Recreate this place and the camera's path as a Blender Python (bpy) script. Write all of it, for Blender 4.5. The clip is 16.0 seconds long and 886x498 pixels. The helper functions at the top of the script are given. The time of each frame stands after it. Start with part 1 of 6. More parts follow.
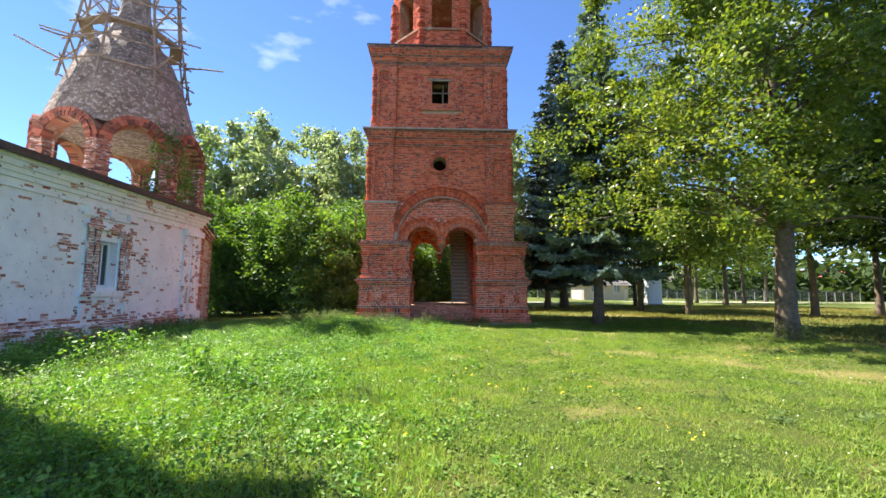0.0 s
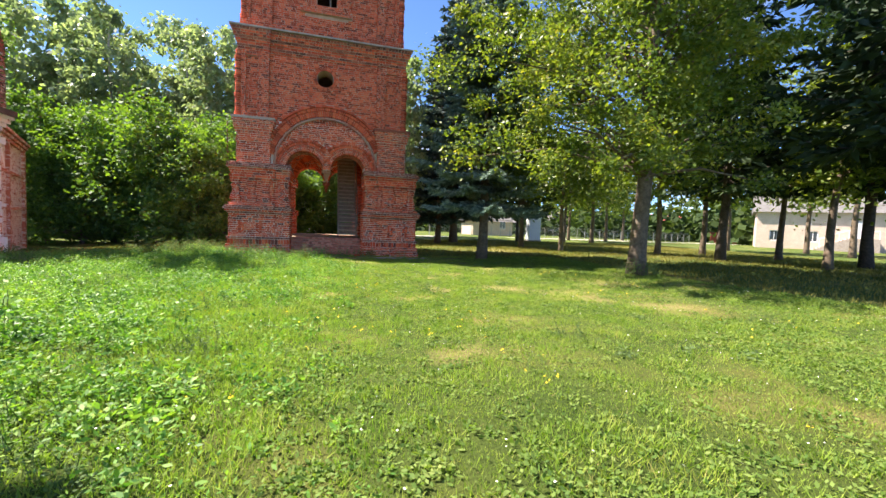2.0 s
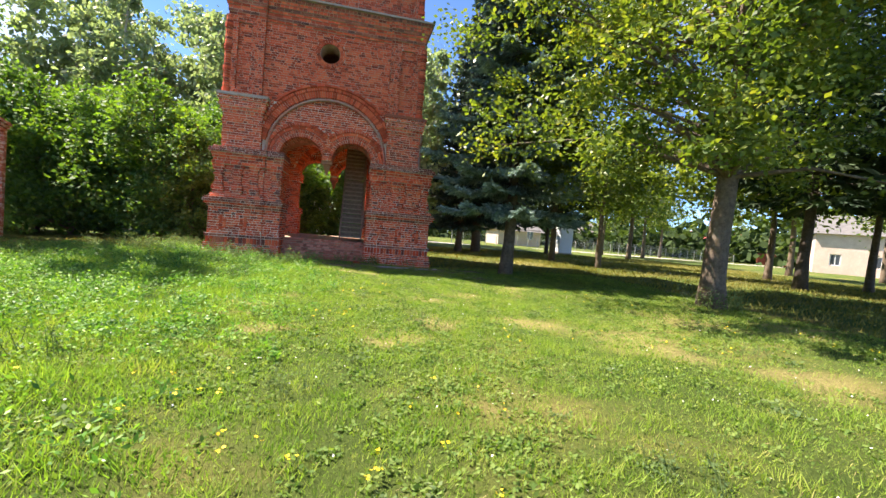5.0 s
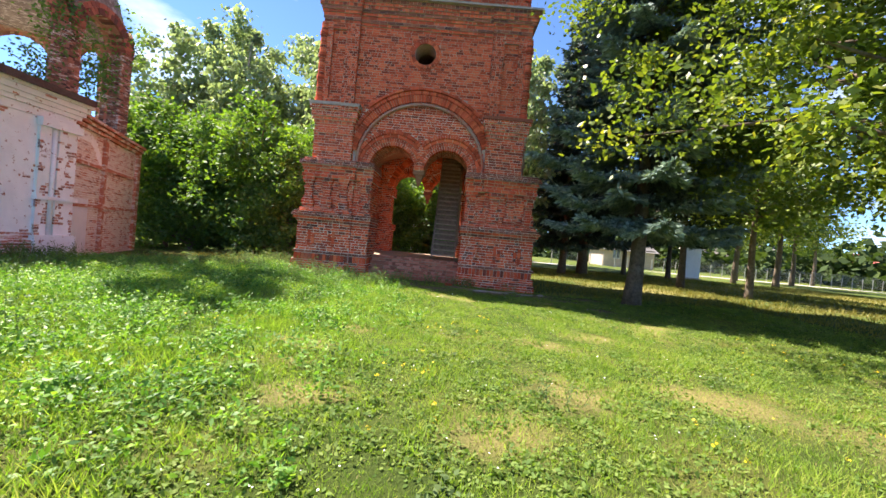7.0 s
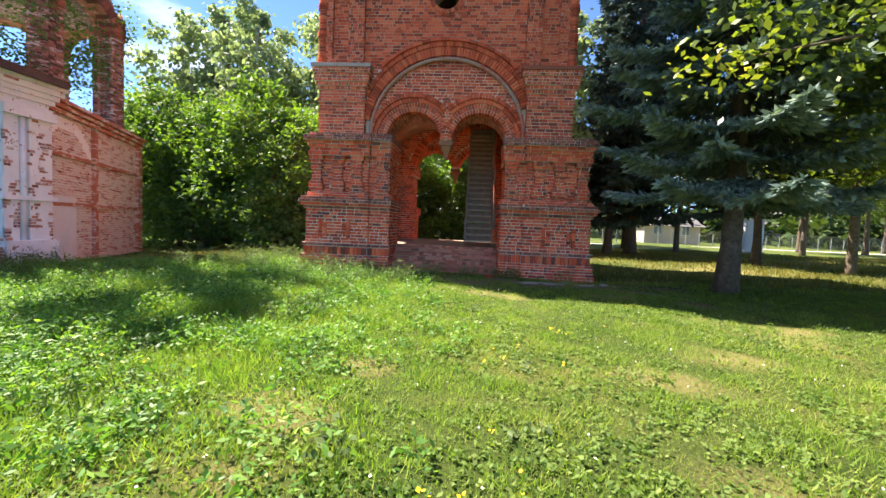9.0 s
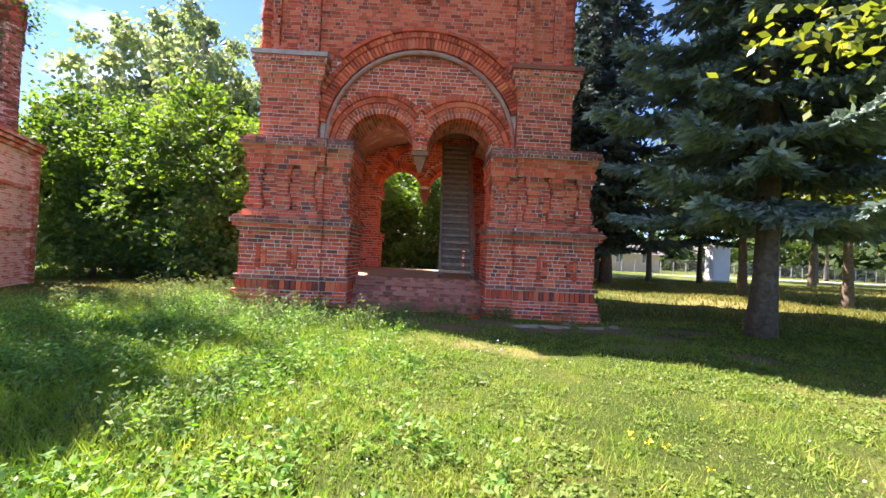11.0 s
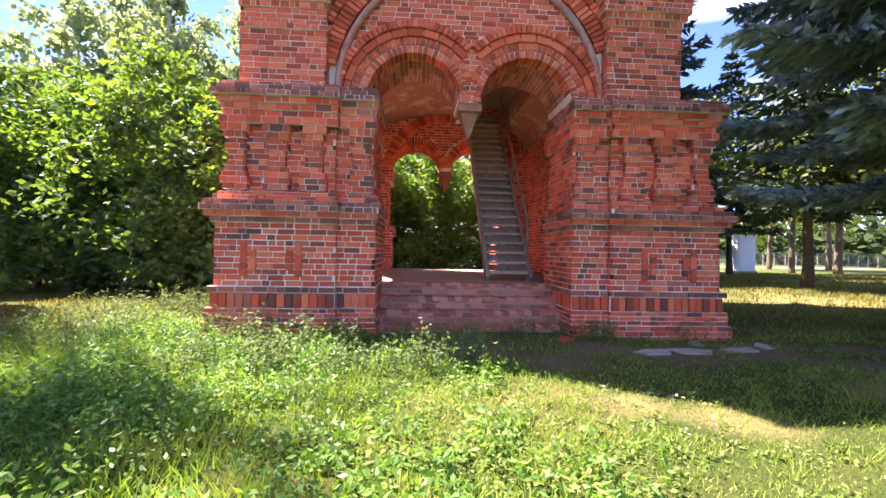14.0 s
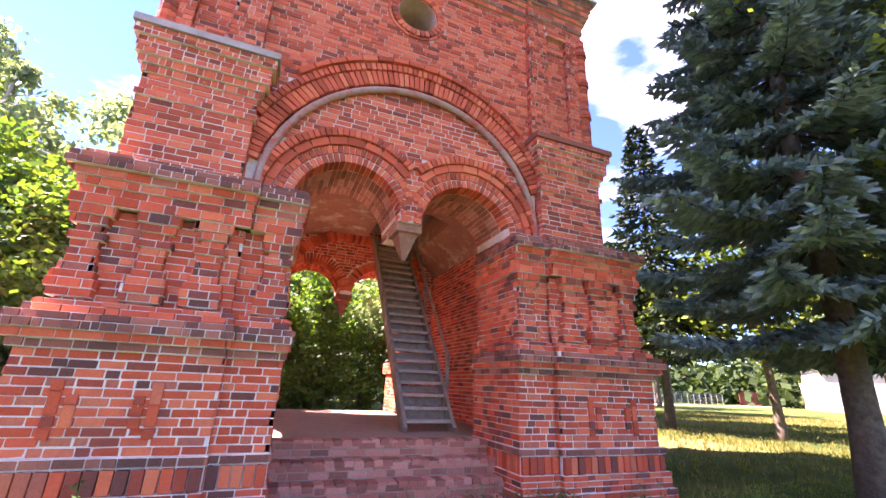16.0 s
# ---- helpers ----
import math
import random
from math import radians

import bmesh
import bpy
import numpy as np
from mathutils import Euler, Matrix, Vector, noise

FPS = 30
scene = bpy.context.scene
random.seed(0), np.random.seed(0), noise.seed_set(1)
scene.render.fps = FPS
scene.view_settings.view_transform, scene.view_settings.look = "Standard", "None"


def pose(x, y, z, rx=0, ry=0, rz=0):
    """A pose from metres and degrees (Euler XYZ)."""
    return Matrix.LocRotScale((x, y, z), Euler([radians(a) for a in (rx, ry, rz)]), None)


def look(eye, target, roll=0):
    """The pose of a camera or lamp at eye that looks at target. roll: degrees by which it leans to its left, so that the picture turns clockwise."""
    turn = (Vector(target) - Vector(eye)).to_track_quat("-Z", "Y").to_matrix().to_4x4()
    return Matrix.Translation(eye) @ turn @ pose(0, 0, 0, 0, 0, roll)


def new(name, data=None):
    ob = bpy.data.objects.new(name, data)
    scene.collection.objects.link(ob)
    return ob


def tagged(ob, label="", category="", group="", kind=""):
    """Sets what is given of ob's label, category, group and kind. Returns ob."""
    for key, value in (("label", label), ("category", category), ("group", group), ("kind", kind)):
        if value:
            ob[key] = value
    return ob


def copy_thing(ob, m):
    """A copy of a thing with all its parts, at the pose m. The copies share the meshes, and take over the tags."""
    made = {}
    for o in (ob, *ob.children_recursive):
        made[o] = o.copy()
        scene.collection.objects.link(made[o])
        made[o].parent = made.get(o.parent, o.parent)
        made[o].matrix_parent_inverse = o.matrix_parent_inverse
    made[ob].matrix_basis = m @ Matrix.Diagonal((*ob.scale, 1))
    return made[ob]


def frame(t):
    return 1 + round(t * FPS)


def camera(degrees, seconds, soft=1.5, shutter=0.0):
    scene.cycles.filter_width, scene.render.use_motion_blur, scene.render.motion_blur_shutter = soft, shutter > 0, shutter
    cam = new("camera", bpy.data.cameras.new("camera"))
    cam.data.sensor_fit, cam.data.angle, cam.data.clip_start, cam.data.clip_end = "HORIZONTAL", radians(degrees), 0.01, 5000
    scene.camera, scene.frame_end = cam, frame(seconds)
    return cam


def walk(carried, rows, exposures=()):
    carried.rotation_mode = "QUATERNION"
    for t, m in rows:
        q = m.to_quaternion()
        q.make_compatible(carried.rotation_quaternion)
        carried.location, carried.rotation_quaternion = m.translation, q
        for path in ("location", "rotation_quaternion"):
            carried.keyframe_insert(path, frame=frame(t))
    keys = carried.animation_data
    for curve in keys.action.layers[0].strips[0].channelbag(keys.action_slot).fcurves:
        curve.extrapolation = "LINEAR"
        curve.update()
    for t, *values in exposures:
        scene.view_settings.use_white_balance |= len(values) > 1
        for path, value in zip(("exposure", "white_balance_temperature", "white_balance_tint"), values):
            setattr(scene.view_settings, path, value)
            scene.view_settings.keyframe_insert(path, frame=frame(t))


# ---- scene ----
cam = camera(94.0, 16.0)
METRES, EYE, TILT, LEAN, TURN = 16.1, 1.5, 0.0, 0.0, -1.4
ROWS = [
    (0.0, 0.0, 0.0, 0.0, -0.05, 5.76, -0.49),
    (0.5, 0.013, 0.0014, -0.0031, -3.39, 2.53, -0.7),
    (1.0, 0.0182, 0.0063, -0.0062, -6.94, -0.24, -1.2),
    (1.5, 0.0207, 0.0218, -0.0052, -10.73, -2.2, -1.86),
    (2.0, 0.0272, 0.0407, 0.0031, -14.45, -3.22, -2.3),
    (2.5, 0.0442, 0.068, 0.0019, -17.28, -3.33, -2.74),
    (3.0, 0.0545, 0.0931, 0.0005, -18.22, -3.32, -3.14),
    (3.5, 0.064, 0.1248, 0.0012, -17.43, -3.19, -3.58),
    (6.0, 0.105, 0.2993, -0.0001, -4.82, -1.72, -5.33),
    (6.5, 0.1038, 0.3355, -0.0018, -1.56, -1.14, -5.52),
    (7.0, 0.0986, 0.3713, -0.0024, 2.22, -1.0, -5.37),
    (7.5, 0.0911, 0.4088, -0.0025, 5.54, -1.29, -4.8),
    (8.0, 0.0889, 0.4494, -0.0026, 7.72, -1.75, -4.02),
    (8.5, 0.0811, 0.4866, -0.0058, 8.42, -2.68, -3.07),
    (9.0, 0.0727, 0.5214, -0.006, 5.67, -3.3, -2.45),
    (11.5, 0.0283, 0.6981, -0.0051, -0.12, 1.09, -2.78),
    (12.0, 0.0175, 0.7297, -0.0087, 0.98, -0.73, -3.08),
    (12.5, 0.002, 0.7578, -0.0091, 2.1, -1.31, -2.63),
    (13.0, -0.0136, 0.7857, -0.0078, -0.38, -0.64, -2.1),
    (13.5, -0.0278, 0.8183, -0.0074, -0.88, 0.49, -1.65),
    (14.0, -0.0471, 0.8435, -0.0096, -2.23, 0.33, -1.1),
    (14.5, -0.0624, 0.8666, -0.0102, -6.75, 1.05, -1.47),
    (15.0, -0.0741, 0.8901, -0.0068, -10.72, 5.54, -3.04),
    (15.5, -0.088, 0.9088, -0.0039, -15.74, 11.5, -3.3),
    (16.0, -0.0994, 0.9215, 0.0027, -20.68, 18.21, -2.23),
]
walk(cam, [(t, pose(0, 0, EYE, TILT, LEAN, TURN) @ pose(METRES * x, METRES * y, METRES * z, 90 + pitch, roll, yaw)) for t, x, y, z, yaw, pitch, roll in ROWS],
     [(0.0, 2.02, 6800, 13), (3.5, 2.07, 7150, 15), (9.0, 2.14, 6950, 16), (11.5, 2.55, 6800, 31), (14.5, 2.9, 6700, 40), (16.0, 3.23, 6700, 47)])

# ---- world and light ----
SUN_AZ, SUN_EL = math.atan2(-0.87, 0.49), radians(54)
world = bpy.data.worlds.new("world")
scene.world = world
world.use_nodes = True
wn, wl = world.node_tree.nodes, world.node_tree.links
wn.clear()
sky = wn.new("ShaderNodeTexSky")
sky.sky_type, sky.sun_disc = "NISHITA", False
sky.sun_elevation, sky.sun_rotation = SUN_EL, SUN_AZ % (2 * math.pi)
sky.air_density, sky.dust_density, sky.ozone_density = 0.56, 0.0, 5.0
w_co = wn.new("ShaderNodeTexCoord")
w_map = wn.new("ShaderNodeMapping")
w_map.inputs["Scale"].default_value = (1.0, 1.0, 2.6)
w_map.inputs["Location"].default_value = (6.3, 2.9, 1.4)
w_noise = wn.new("ShaderNodeTexNoise")
w_noise.inputs["Scale"].default_value, w_noise.inputs["Detail"].default_value = 2.2, 7
w_ramp = wn.new("ShaderNodeValToRGB")
w_ramp.color_ramp.elements[0].position, w_ramp.color_ramp.elements[1].position = 0.56, 0.74
w_mix = wn.new("ShaderNodeMixRGB")
w_mix.inputs[2].default_value = (5.4, 5.8, 6.4, 1)
w_tint = wn.new("ShaderNodeMixRGB")
w_tint.blend_type, w_tint.inputs[0].default_value = "MULTIPLY", 1.0
w_tint.inputs[2].default_value = (0.72, 0.88, 1.0, 1)
w_bg = wn.new("ShaderNodeBackground")
w_bg.inputs["Strength"].default_value = 0.094
w_out = wn.new("ShaderNodeOutputWorld")
wl.new(w_co.outputs["Generated"], w_map.inputs["Vector"])
wl.new(w_map.outputs["Vector"], w_noise.inputs["Vector"])
wl.new(w_noise.outputs["Fac"], w_ramp.inputs["Fac"])
wl.new(w_ramp.outputs["Color"], w_mix.inputs[0])
wl.new(sky.outputs["Color"], w_tint.inputs[1])
wl.new(w_tint.outputs["Color"], w_mix.inputs[1])
wl.new(w_mix.outputs["Color"], w_bg.inputs["Color"])
wl.new(w_bg.outputs["Background"], w_out.inputs["Surface"])
sun_way = Vector((math.sin(SUN_AZ) * math.cos(SUN_EL), math.cos(SUN_AZ) * math.cos(SUN_EL), math.sin(SUN_EL)))
sun = new("sun", bpy.data.lights.new("sun", "SUN"))
sun.data.energy, sun.data.angle, sun.data.color = 4.3, radians(0.53), (1.0, 0.95, 0.86)
sun.matrix_world = look(sun_way * 60, (0, 0, 0))


# ---- materials ----
def mat_new(name, rough=0.85, spec=0.3):
    m = bpy.data.materials.new(name)
    m.use_nodes = True
    b = m.node_tree.nodes["Principled BSDF"]
    b.inputs["Roughness"].default_value = rough
    b.inputs["Specular IOR Level"].default_value = spec
    return m, m.node_tree.nodes, m.node_tree.links, b


def ramp_node(n, stops):
    r = n.new("ShaderNodeValToRGB")
    while len(r.color_ramp.elements) < len(stops):
        r.color_ramp.elements.new(0.5)
    for e, (p, c) in zip(r.color_ramp.elements, stops):
        e.position, e.color = p, (*c, 1)
    return r


def noise_node(n, l, scale, detail=6, rough=0.6, coords=None):
    t = n.new("ShaderNodeTexNoise")
    t.inputs["Scale"].default_value, t.inputs["Detail"].default_value, t.inputs["Roughness"].default_value = scale, detail, rough
    if coords:
        l.new(coords, t.inputs["Vector"])
    return t


def bump_to(n, l, b, height, strength=0.4, dist=0.02):
    k = n.new("ShaderNodeBump")
    k.inputs["Strength"].default_value, k.inputs["Distance"].default_value = strength, dist
    l.new(height, k.inputs["Height"])
    l.new(k.outputs["Normal"], b.inputs["Normal"])


def surface(name, stops, scale, rough=0.85, fine=60, bump=0.3, stain=None, stain_at=(0.55, 0.7), stain_scale=1.2, spec=0.3):
    """A mottled material: coarse colour noise, fine grain, a stain layer and relief."""
    m, n, l, b = mat_new(name, rough, spec)
    co = n.new("ShaderNodeNewGeometry").outputs["Position"]
    a = noise_node(n, l, scale, 8, 0.65, co)
    r = ramp_node(n, stops)
    l.new(a.outputs["Fac"], r.inputs["Fac"])
    g = noise_node(n, l, fine, 4, 0.7, co)
    mul = n.new("ShaderNodeMixRGB")
    mul.blend_type = "OVERLAY"
    mul.inputs[0].default_value = 0.45
    l.new(r.outputs["Color"], mul.inputs[1])
    l.new(g.outputs["Fac"], mul.inputs[2])
    last = mul.outputs["Color"]
    if stain:
        s = noise_node(n, l, stain_scale, 9, 0.7, co)
        sr = ramp_node(n, [(stain_at[0], (0, 0, 0)), (stain_at[1], (1, 1, 1))])
        l.new(s.outputs["Fac"], sr.inputs["Fac"])
        mx = n.new("ShaderNodeMixRGB")
        mx.inputs[2].default_value = (*stain, 1)
        l.new(sr.outputs["Color"], mx.inputs[0])
        l.new(last, mx.inputs[1])
        last = mx.outputs["Color"]
    l.new(last, b.inputs["Base Color"])
    bump_to(n, l, b, g.outputs["Fac"], bump, 0.01)
    return m


def brick_material(name, stops, dirt, by_object=False, white=-0.03):
    """Fired brick: every piece its own shade, with soot, lime and grain."""
    m, n, l, b = mat_new(name, 0.9, 0.12)
    geo = n.new("ShaderNodeNewGeometry")
    rnd = n.new("ShaderNodeObjectInfo").outputs["Random"] if by_object else geo.outputs["Random Per Island"]
    r = ramp_node(n, stops)
    l.new(rnd, r.inputs["Fac"])
    g = noise_node(n, l, 38, 6, 0.7, geo.outputs["Position"])
    ov = n.new("ShaderNodeMixRGB")
    ov.blend_type, ov.inputs[0].default_value = "OVERLAY", 0.5
    l.new(r.outputs["Color"], ov.inputs[1])
    l.new(g.outputs["Fac"], ov.inputs[2])
    s = noise_node(n, l, 0.9, 8, 0.68, geo.outputs["Position"])
    sr = ramp_node(n, [(0.56, (0, 0, 0)), (0.78, (0.75, 0.75, 0.75))])
    l.new(s.outputs["Fac"], sr.inputs["Fac"])
    mx = n.new("ShaderNodeMixRGB")
    mx.inputs[2].default_value = (*dirt, 1)
    l.new(sr.outputs["Color"], mx.inputs[0])
    l.new(ov.outputs["Color"], mx.inputs[1])
    co = geo.outputs["Position"]
    if white > 0.1:
        flat = n.new("ShaderNodeVectorMath")
        flat.operation = "MULTIPLY"
        flat.inputs[1].default_value = (0.35, 0.35, 1.5)
        l.new(co, flat.inputs[0])
        co = flat.outputs[0]
    w = noise_node(n, l, 5.5, 9, 0.75, co)
    wr = ramp_node(n, [(0.62 - white * 0.55, (0, 0, 0)), (0.66 - white * 0.5, (0.85, 0.85, 0.85))] if white > 0.1 else [(0.63 - white, (0, 0, 0)), (0.72 - white * 0.6, (0.8, 0.8, 0.8))])
    l.new(w.outputs["Fac"], wr.inputs["Fac"])
    mw = n.new("ShaderNodeMixRGB")
    mw.inputs[2].default_value = (0.74, 0.68, 0.62, 1) if white > 0.1 else (0.58, 0.45, 0.37, 1)
    l.new(wr.outputs["Color"], mw.inputs[0])
    l.new(mx.outputs["Color"], mw.inputs[1])
    l.new(mw.outputs["Color"], b.inputs["Base Color"])
    bump_to(n, l, b, g.outputs["Fac"], 0.5, 0.012)
    return m


def leaf_material(name, stops, through_col, gloss=0.45, share=0.42, mottle=0.55):
    """Leaves: reflect and let light through, every leaf its own shade."""
    m, n, l, b = mat_new(name, gloss, 0.25)
    geo = n.new("ShaderNodeNewGeometry")
    r = ramp_node(n, stops)
    big = noise_node(n, l, mottle, 3, 0.55, geo.outputs["Position"])
    add = n.new("ShaderNodeMath")
    add.operation, add.use_clamp = "MULTIPLY_ADD", True
    add.inputs[1].default_value = 0.55
    l.new(geo.outputs["Random Per Island"], add.inputs[0])
    sub = n.new("ShaderNodeMath")
    sub.operation = "MULTIPLY_ADD"
    sub.inputs[1].default_value, sub.inputs[2].default_value = 1.5, -0.5
    l.new(big.outputs["Fac"], sub.inputs[0])
    l.new(sub.outputs[0], add.inputs[2])
    l.new(add.outputs[0], r.inputs["Fac"])
    l.new(r.outputs["Color"], b.inputs["Base Color"])
    t = n.new("ShaderNodeBsdfTranslucent")
    tm = n.new("ShaderNodeMixRGB")
    tm.blend_type, tm.inputs[0].default_value = "MULTIPLY", 1.0
    tm.inputs[2].default_value = (*through_col, 1)
    l.new(r.outputs["Color"], tm.inputs[1])
    l.new(tm.outputs["Color"], t.inputs["Color"])
    mix = n.new("ShaderNodeMixShader")
    mix.inputs[0].default_value = share
    l.new(b.outputs[0], mix.inputs[1])
    l.new(t.outputs[0], mix.inputs[2])
    l.new(mix.outputs[0], n["Material Output"].inputs["Surface"])
    return m


RED = [(0.0, (0.15, 0.062, 0.052)), (0.06, (0.22, 0.07, 0.052)), (0.14, (0.38, 0.078, 0.048)), (0.26, (0.56, 0.088, 0.038)), (0.65, (0.75, 0.13, 0.062)), (0.88, (0.82, 0.2, 0.09)), (1.0, (0.46, 0.13, 0.085))]
RED_PLAIN = [(0.0, (0.22, 0.06, 0.042)), (0.14, (0.42, 0.078, 0.038)), (0.6, (0.73, 0.135, 0.066)), (1.0, (0.8, 0.2, 0.095))]
M_BRICK = brick_material("red_brick", RED_PLAIN, (0.24, 0.1, 0.065))
M_BRICK_OB = brick_material("red_brick_piece", RED, (0.16, 0.07, 0.05), True, -0.05)
M_BRICK_ARCH = brick_material("arch_brick", RED_PLAIN[1:], (0.3, 0.11, 0.07), True, -0.04)
M_BRICK_STEP = brick_material("dusty_step_brick", [(0, (0.26, 0.1, 0.07)), (0.5, (0.48, 0.165, 0.11)), (1, (0.6, 0.26, 0.19))], (0.38, 0.24, 0.18), white=-0.01)
M_BRICK_PIER = brick_material("mixed_pier_brick", RED, (0.18, 0.075, 0.055), white=-0.05)
M_BRICK_DARK = brick_material("weathered_shaded_brick", [(0, (0.13, 0.06, 0.048)), (0.5, (0.3, 0.1, 0.068)), (1, (0.48, 0.16, 0.1))], (0.18, 0.11, 0.085), white=-0.01)
M_BRICK_OLD = brick_material("old_church_brick", [(0, (0.2, 0.085, 0.06)), (0.5, (0.46, 0.16, 0.1)), (1, (0.54, 0.26, 0.18))], (0.34, 0.22, 0.18), white=0.2)
M_BRICK_RUIN = brick_material("ruined_belfry_brick", [(0, (0.1, 0.06, 0.05)), (0.5, (0.29, 0.125, 0.088)), (1, (0.42, 0.21, 0.155))], (0.25, 0.19, 0.16), white=0.12)
M_BRICK_LIMED = brick_material("limewashed_brick", [(0, (0.24, 0.09, 0.065)), (0.5, (0.5, 0.18, 0.115)), (1, (0.56, 0.3, 0.22))], (0.5, 0.4, 0.35), white=0.33)
M_MORTAR = surface("lime_mortar", [(0.3, (0.68, 0.54, 0.45)), (0.7, (0.88, 0.78, 0.68))], 3, fine=90, stain=(0.42, 0.2, 0.14), stain_at=(0.55, 0.75), stain_scale=1.1, bump=0.5)
M_MORTAR_RED = surface("brick_dust_mortar", [(0.3, (0.5, 0.3, 0.22)), (0.7, (0.68, 0.48, 0.38))], 3, fine=90, stain=(0.36, 0.13, 0.08), stain_at=(0.5, 0.72), stain_scale=1.1, bump=0.5)
# Soot-brown vault plaster; the belfry core reuses it as painted interior shade.
M_VAULT = surface("sooty_shaded_brick_plaster", [(0.3, (0.3, 0.12, 0.07)), (0.7, (0.42, 0.2, 0.12))], 2, fine=40, stain=(0.55, 0.45, 0.3), stain_at=(0.52, 0.66), stain_scale=1.8)
M_CEMENT = surface("grey_cement", [(0.3, (0.36, 0.28, 0.24)), (0.7, (0.52, 0.44, 0.39))], 3, fine=70, bump=0.4, stain=(0.2, 0.16, 0.13), stain_at=(0.55, 0.75))
M_ROLL = surface("worn_limewash", [(0.3, (0.36, 0.21, 0.16)), (0.7, (0.54, 0.39, 0.31))], 4, fine=50, bump=0.4, stain=(0.45, 0.11, 0.07), stain_at=(0.44, 0.6), stain_scale=4)
M_WHITE = surface("peeling_whitewash", [(0.3, (0.76, 0.77, 0.78)), (0.65, (0.9, 0.9, 0.9))], 1.6, fine=50, bump=0.35, stain=(0.36, 0.17, 0.12), stain_at=(0.6, 0.63), stain_scale=5.0)
M_TENT = surface("mossy_tent_brick", [(0.35, (0.14, 0.1, 0.075)), (0.65, (0.3, 0.22, 0.17))], 1.6, fine=11, bump=1.0, stain=(0.46, 0.37, 0.31), stain_at=(0.52, 0.58), stain_scale=5.0)
M_WOOD = surface("grey_old_wood", [(0.3, (0.21, 0.155, 0.115)), (0.7, (0.36, 0.28, 0.215))], 6, fine=45, bump=0.5)
M_WOOD_LIGHT = surface("lit_grey_wood", [(0.3, (0.36, 0.27, 0.2)), (0.7, (0.52, 0.42, 0.33))], 6, fine=45, bump=0.5)
M_IRON_ROOF = surface("rusty_sheet_roof", [(0.3, (0.05, 0.035, 0.03)), (0.7, (0.12, 0.08, 0.065))], 3, 0.6, fine=30, bump=0.3)
M_BARK = surface("rough_bark", [(0.3, (0.08, 0.058, 0.04)), (0.7, (0.21, 0.155, 0.115))], 9, fine=28, bump=1.0, stain=(0.2, 0.18, 0.15), stain_at=(0.55, 0.75), stain_scale=4)
M_BARK_DARK = surface("dark_spruce_bark", [(0.3, (0.045, 0.035, 0.03)), (0.7, (0.12, 0.09, 0.075))], 9, fine=28, bump=1.0)
M_LIMED = surface("limewashed_bark", [(0.3, (0.26, 0.24, 0.21)), (0.7, (0.44, 0.42, 0.38))], 9, fine=28, bump=0.8)
M_GLASS, _n, _l, _b = mat_new("window_glass", 0.05, 0.6)
_b.inputs["Base Color"].default_value = (0.05, 0.06, 0.07, 1)
M_PAINT_WHITE = surface("white_paint", [(0.3, (0.7, 0.71, 0.74)), (0.7, (0.8, 0.8, 0.82))], 2, 0.5, fine=60, bump=0.1)
M_PLASTER = surface("beige_plaster", [(0.3, (0.56, 0.43, 0.35)), (0.7, (0.68, 0.55, 0.46))], 1.5, fine=40, bump=0.2)
M_RED_PAINT = surface("red_fence_paint", [(0.3, (0.35, 0.08, 0.07)), (0.7, (0.45, 0.12, 0.1))], 2, 0.6, fine=40, bump=0.2)
M_SLATE = surface("grey_slate_roof", [(0.3, (0.1, 0.095, 0.09)), (0.7, (0.18, 0.17, 0.165))], 2, 0.7, fine=20, bump=0.3)
M_GREENPAINT = surface("green_fence_paint", [(0.3, (0.06, 0.16, 0.13)), (0.7, (0.1, 0.24, 0.2))], 2, 0.6, fine=40, bump=0.2)
M_MESHWIRE = surface("galvanised_wire", [(0.3, (0.3, 0.31, 0.3)), (0.7, (0.42, 0.42, 0.4))], 2, 0.5, fine=40, bump=0.1)

M_LINDEN = leaf_material("linden_leaf", [(0.0, (0.045, 0.085, 0.025)), (0.5, (0.11, 0.165, 0.038)), (0.85, (0.2, 0.24, 0.055)), (1.0, (0.32, 0.3, 0.08))], (1.9, 1.9, 0.5), 0.4, 0.36)
M_BUSH = leaf_material("shrub_leaf", [(0.0, (0.035, 0.085, 0.045)), (0.5, (0.08, 0.165, 0.058)), (1.0, (0.15, 0.25, 0.06))], (2.6, 2.5, 0.4), 0.6, 0.32)
M_FAR = leaf_material("far_foliage", [(0.0, (0.02, 0.04, 0.018)), (0.5, (0.045, 0.075, 0.025)), (1.0, (0.085, 0.12, 0.035))], (1.3, 1.4, 0.6), 0.95, 0.3)
M_BIRCH = leaf_material("birch_leaf", [(0.0, (0.14, 0.19, 0.12)), (0.5, (0.23, 0.29, 0.17)), (1.0, (0.33, 0.38, 0.21))], (1.4, 1.5, 0.8))
M_SPRUCE = leaf_material("blue_spruce_needle", [(0.0, (0.08, 0.13, 0.12)), (0.5, (0.22, 0.305, 0.275)), (1.0, (0.45, 0.54, 0.45))], (0.9, 1.0, 0.7), 0.6, 0.24, 1.1)
M_SPRUCE_MID = leaf_material("green_spruce_needle", [(0.0, (0.025, 0.05, 0.045)), (0.5, (0.06, 0.095, 0.085)), (1.0, (0.13, 0.18, 0.14))], (0.9, 1.0, 0.7), 0.6, 0.15)
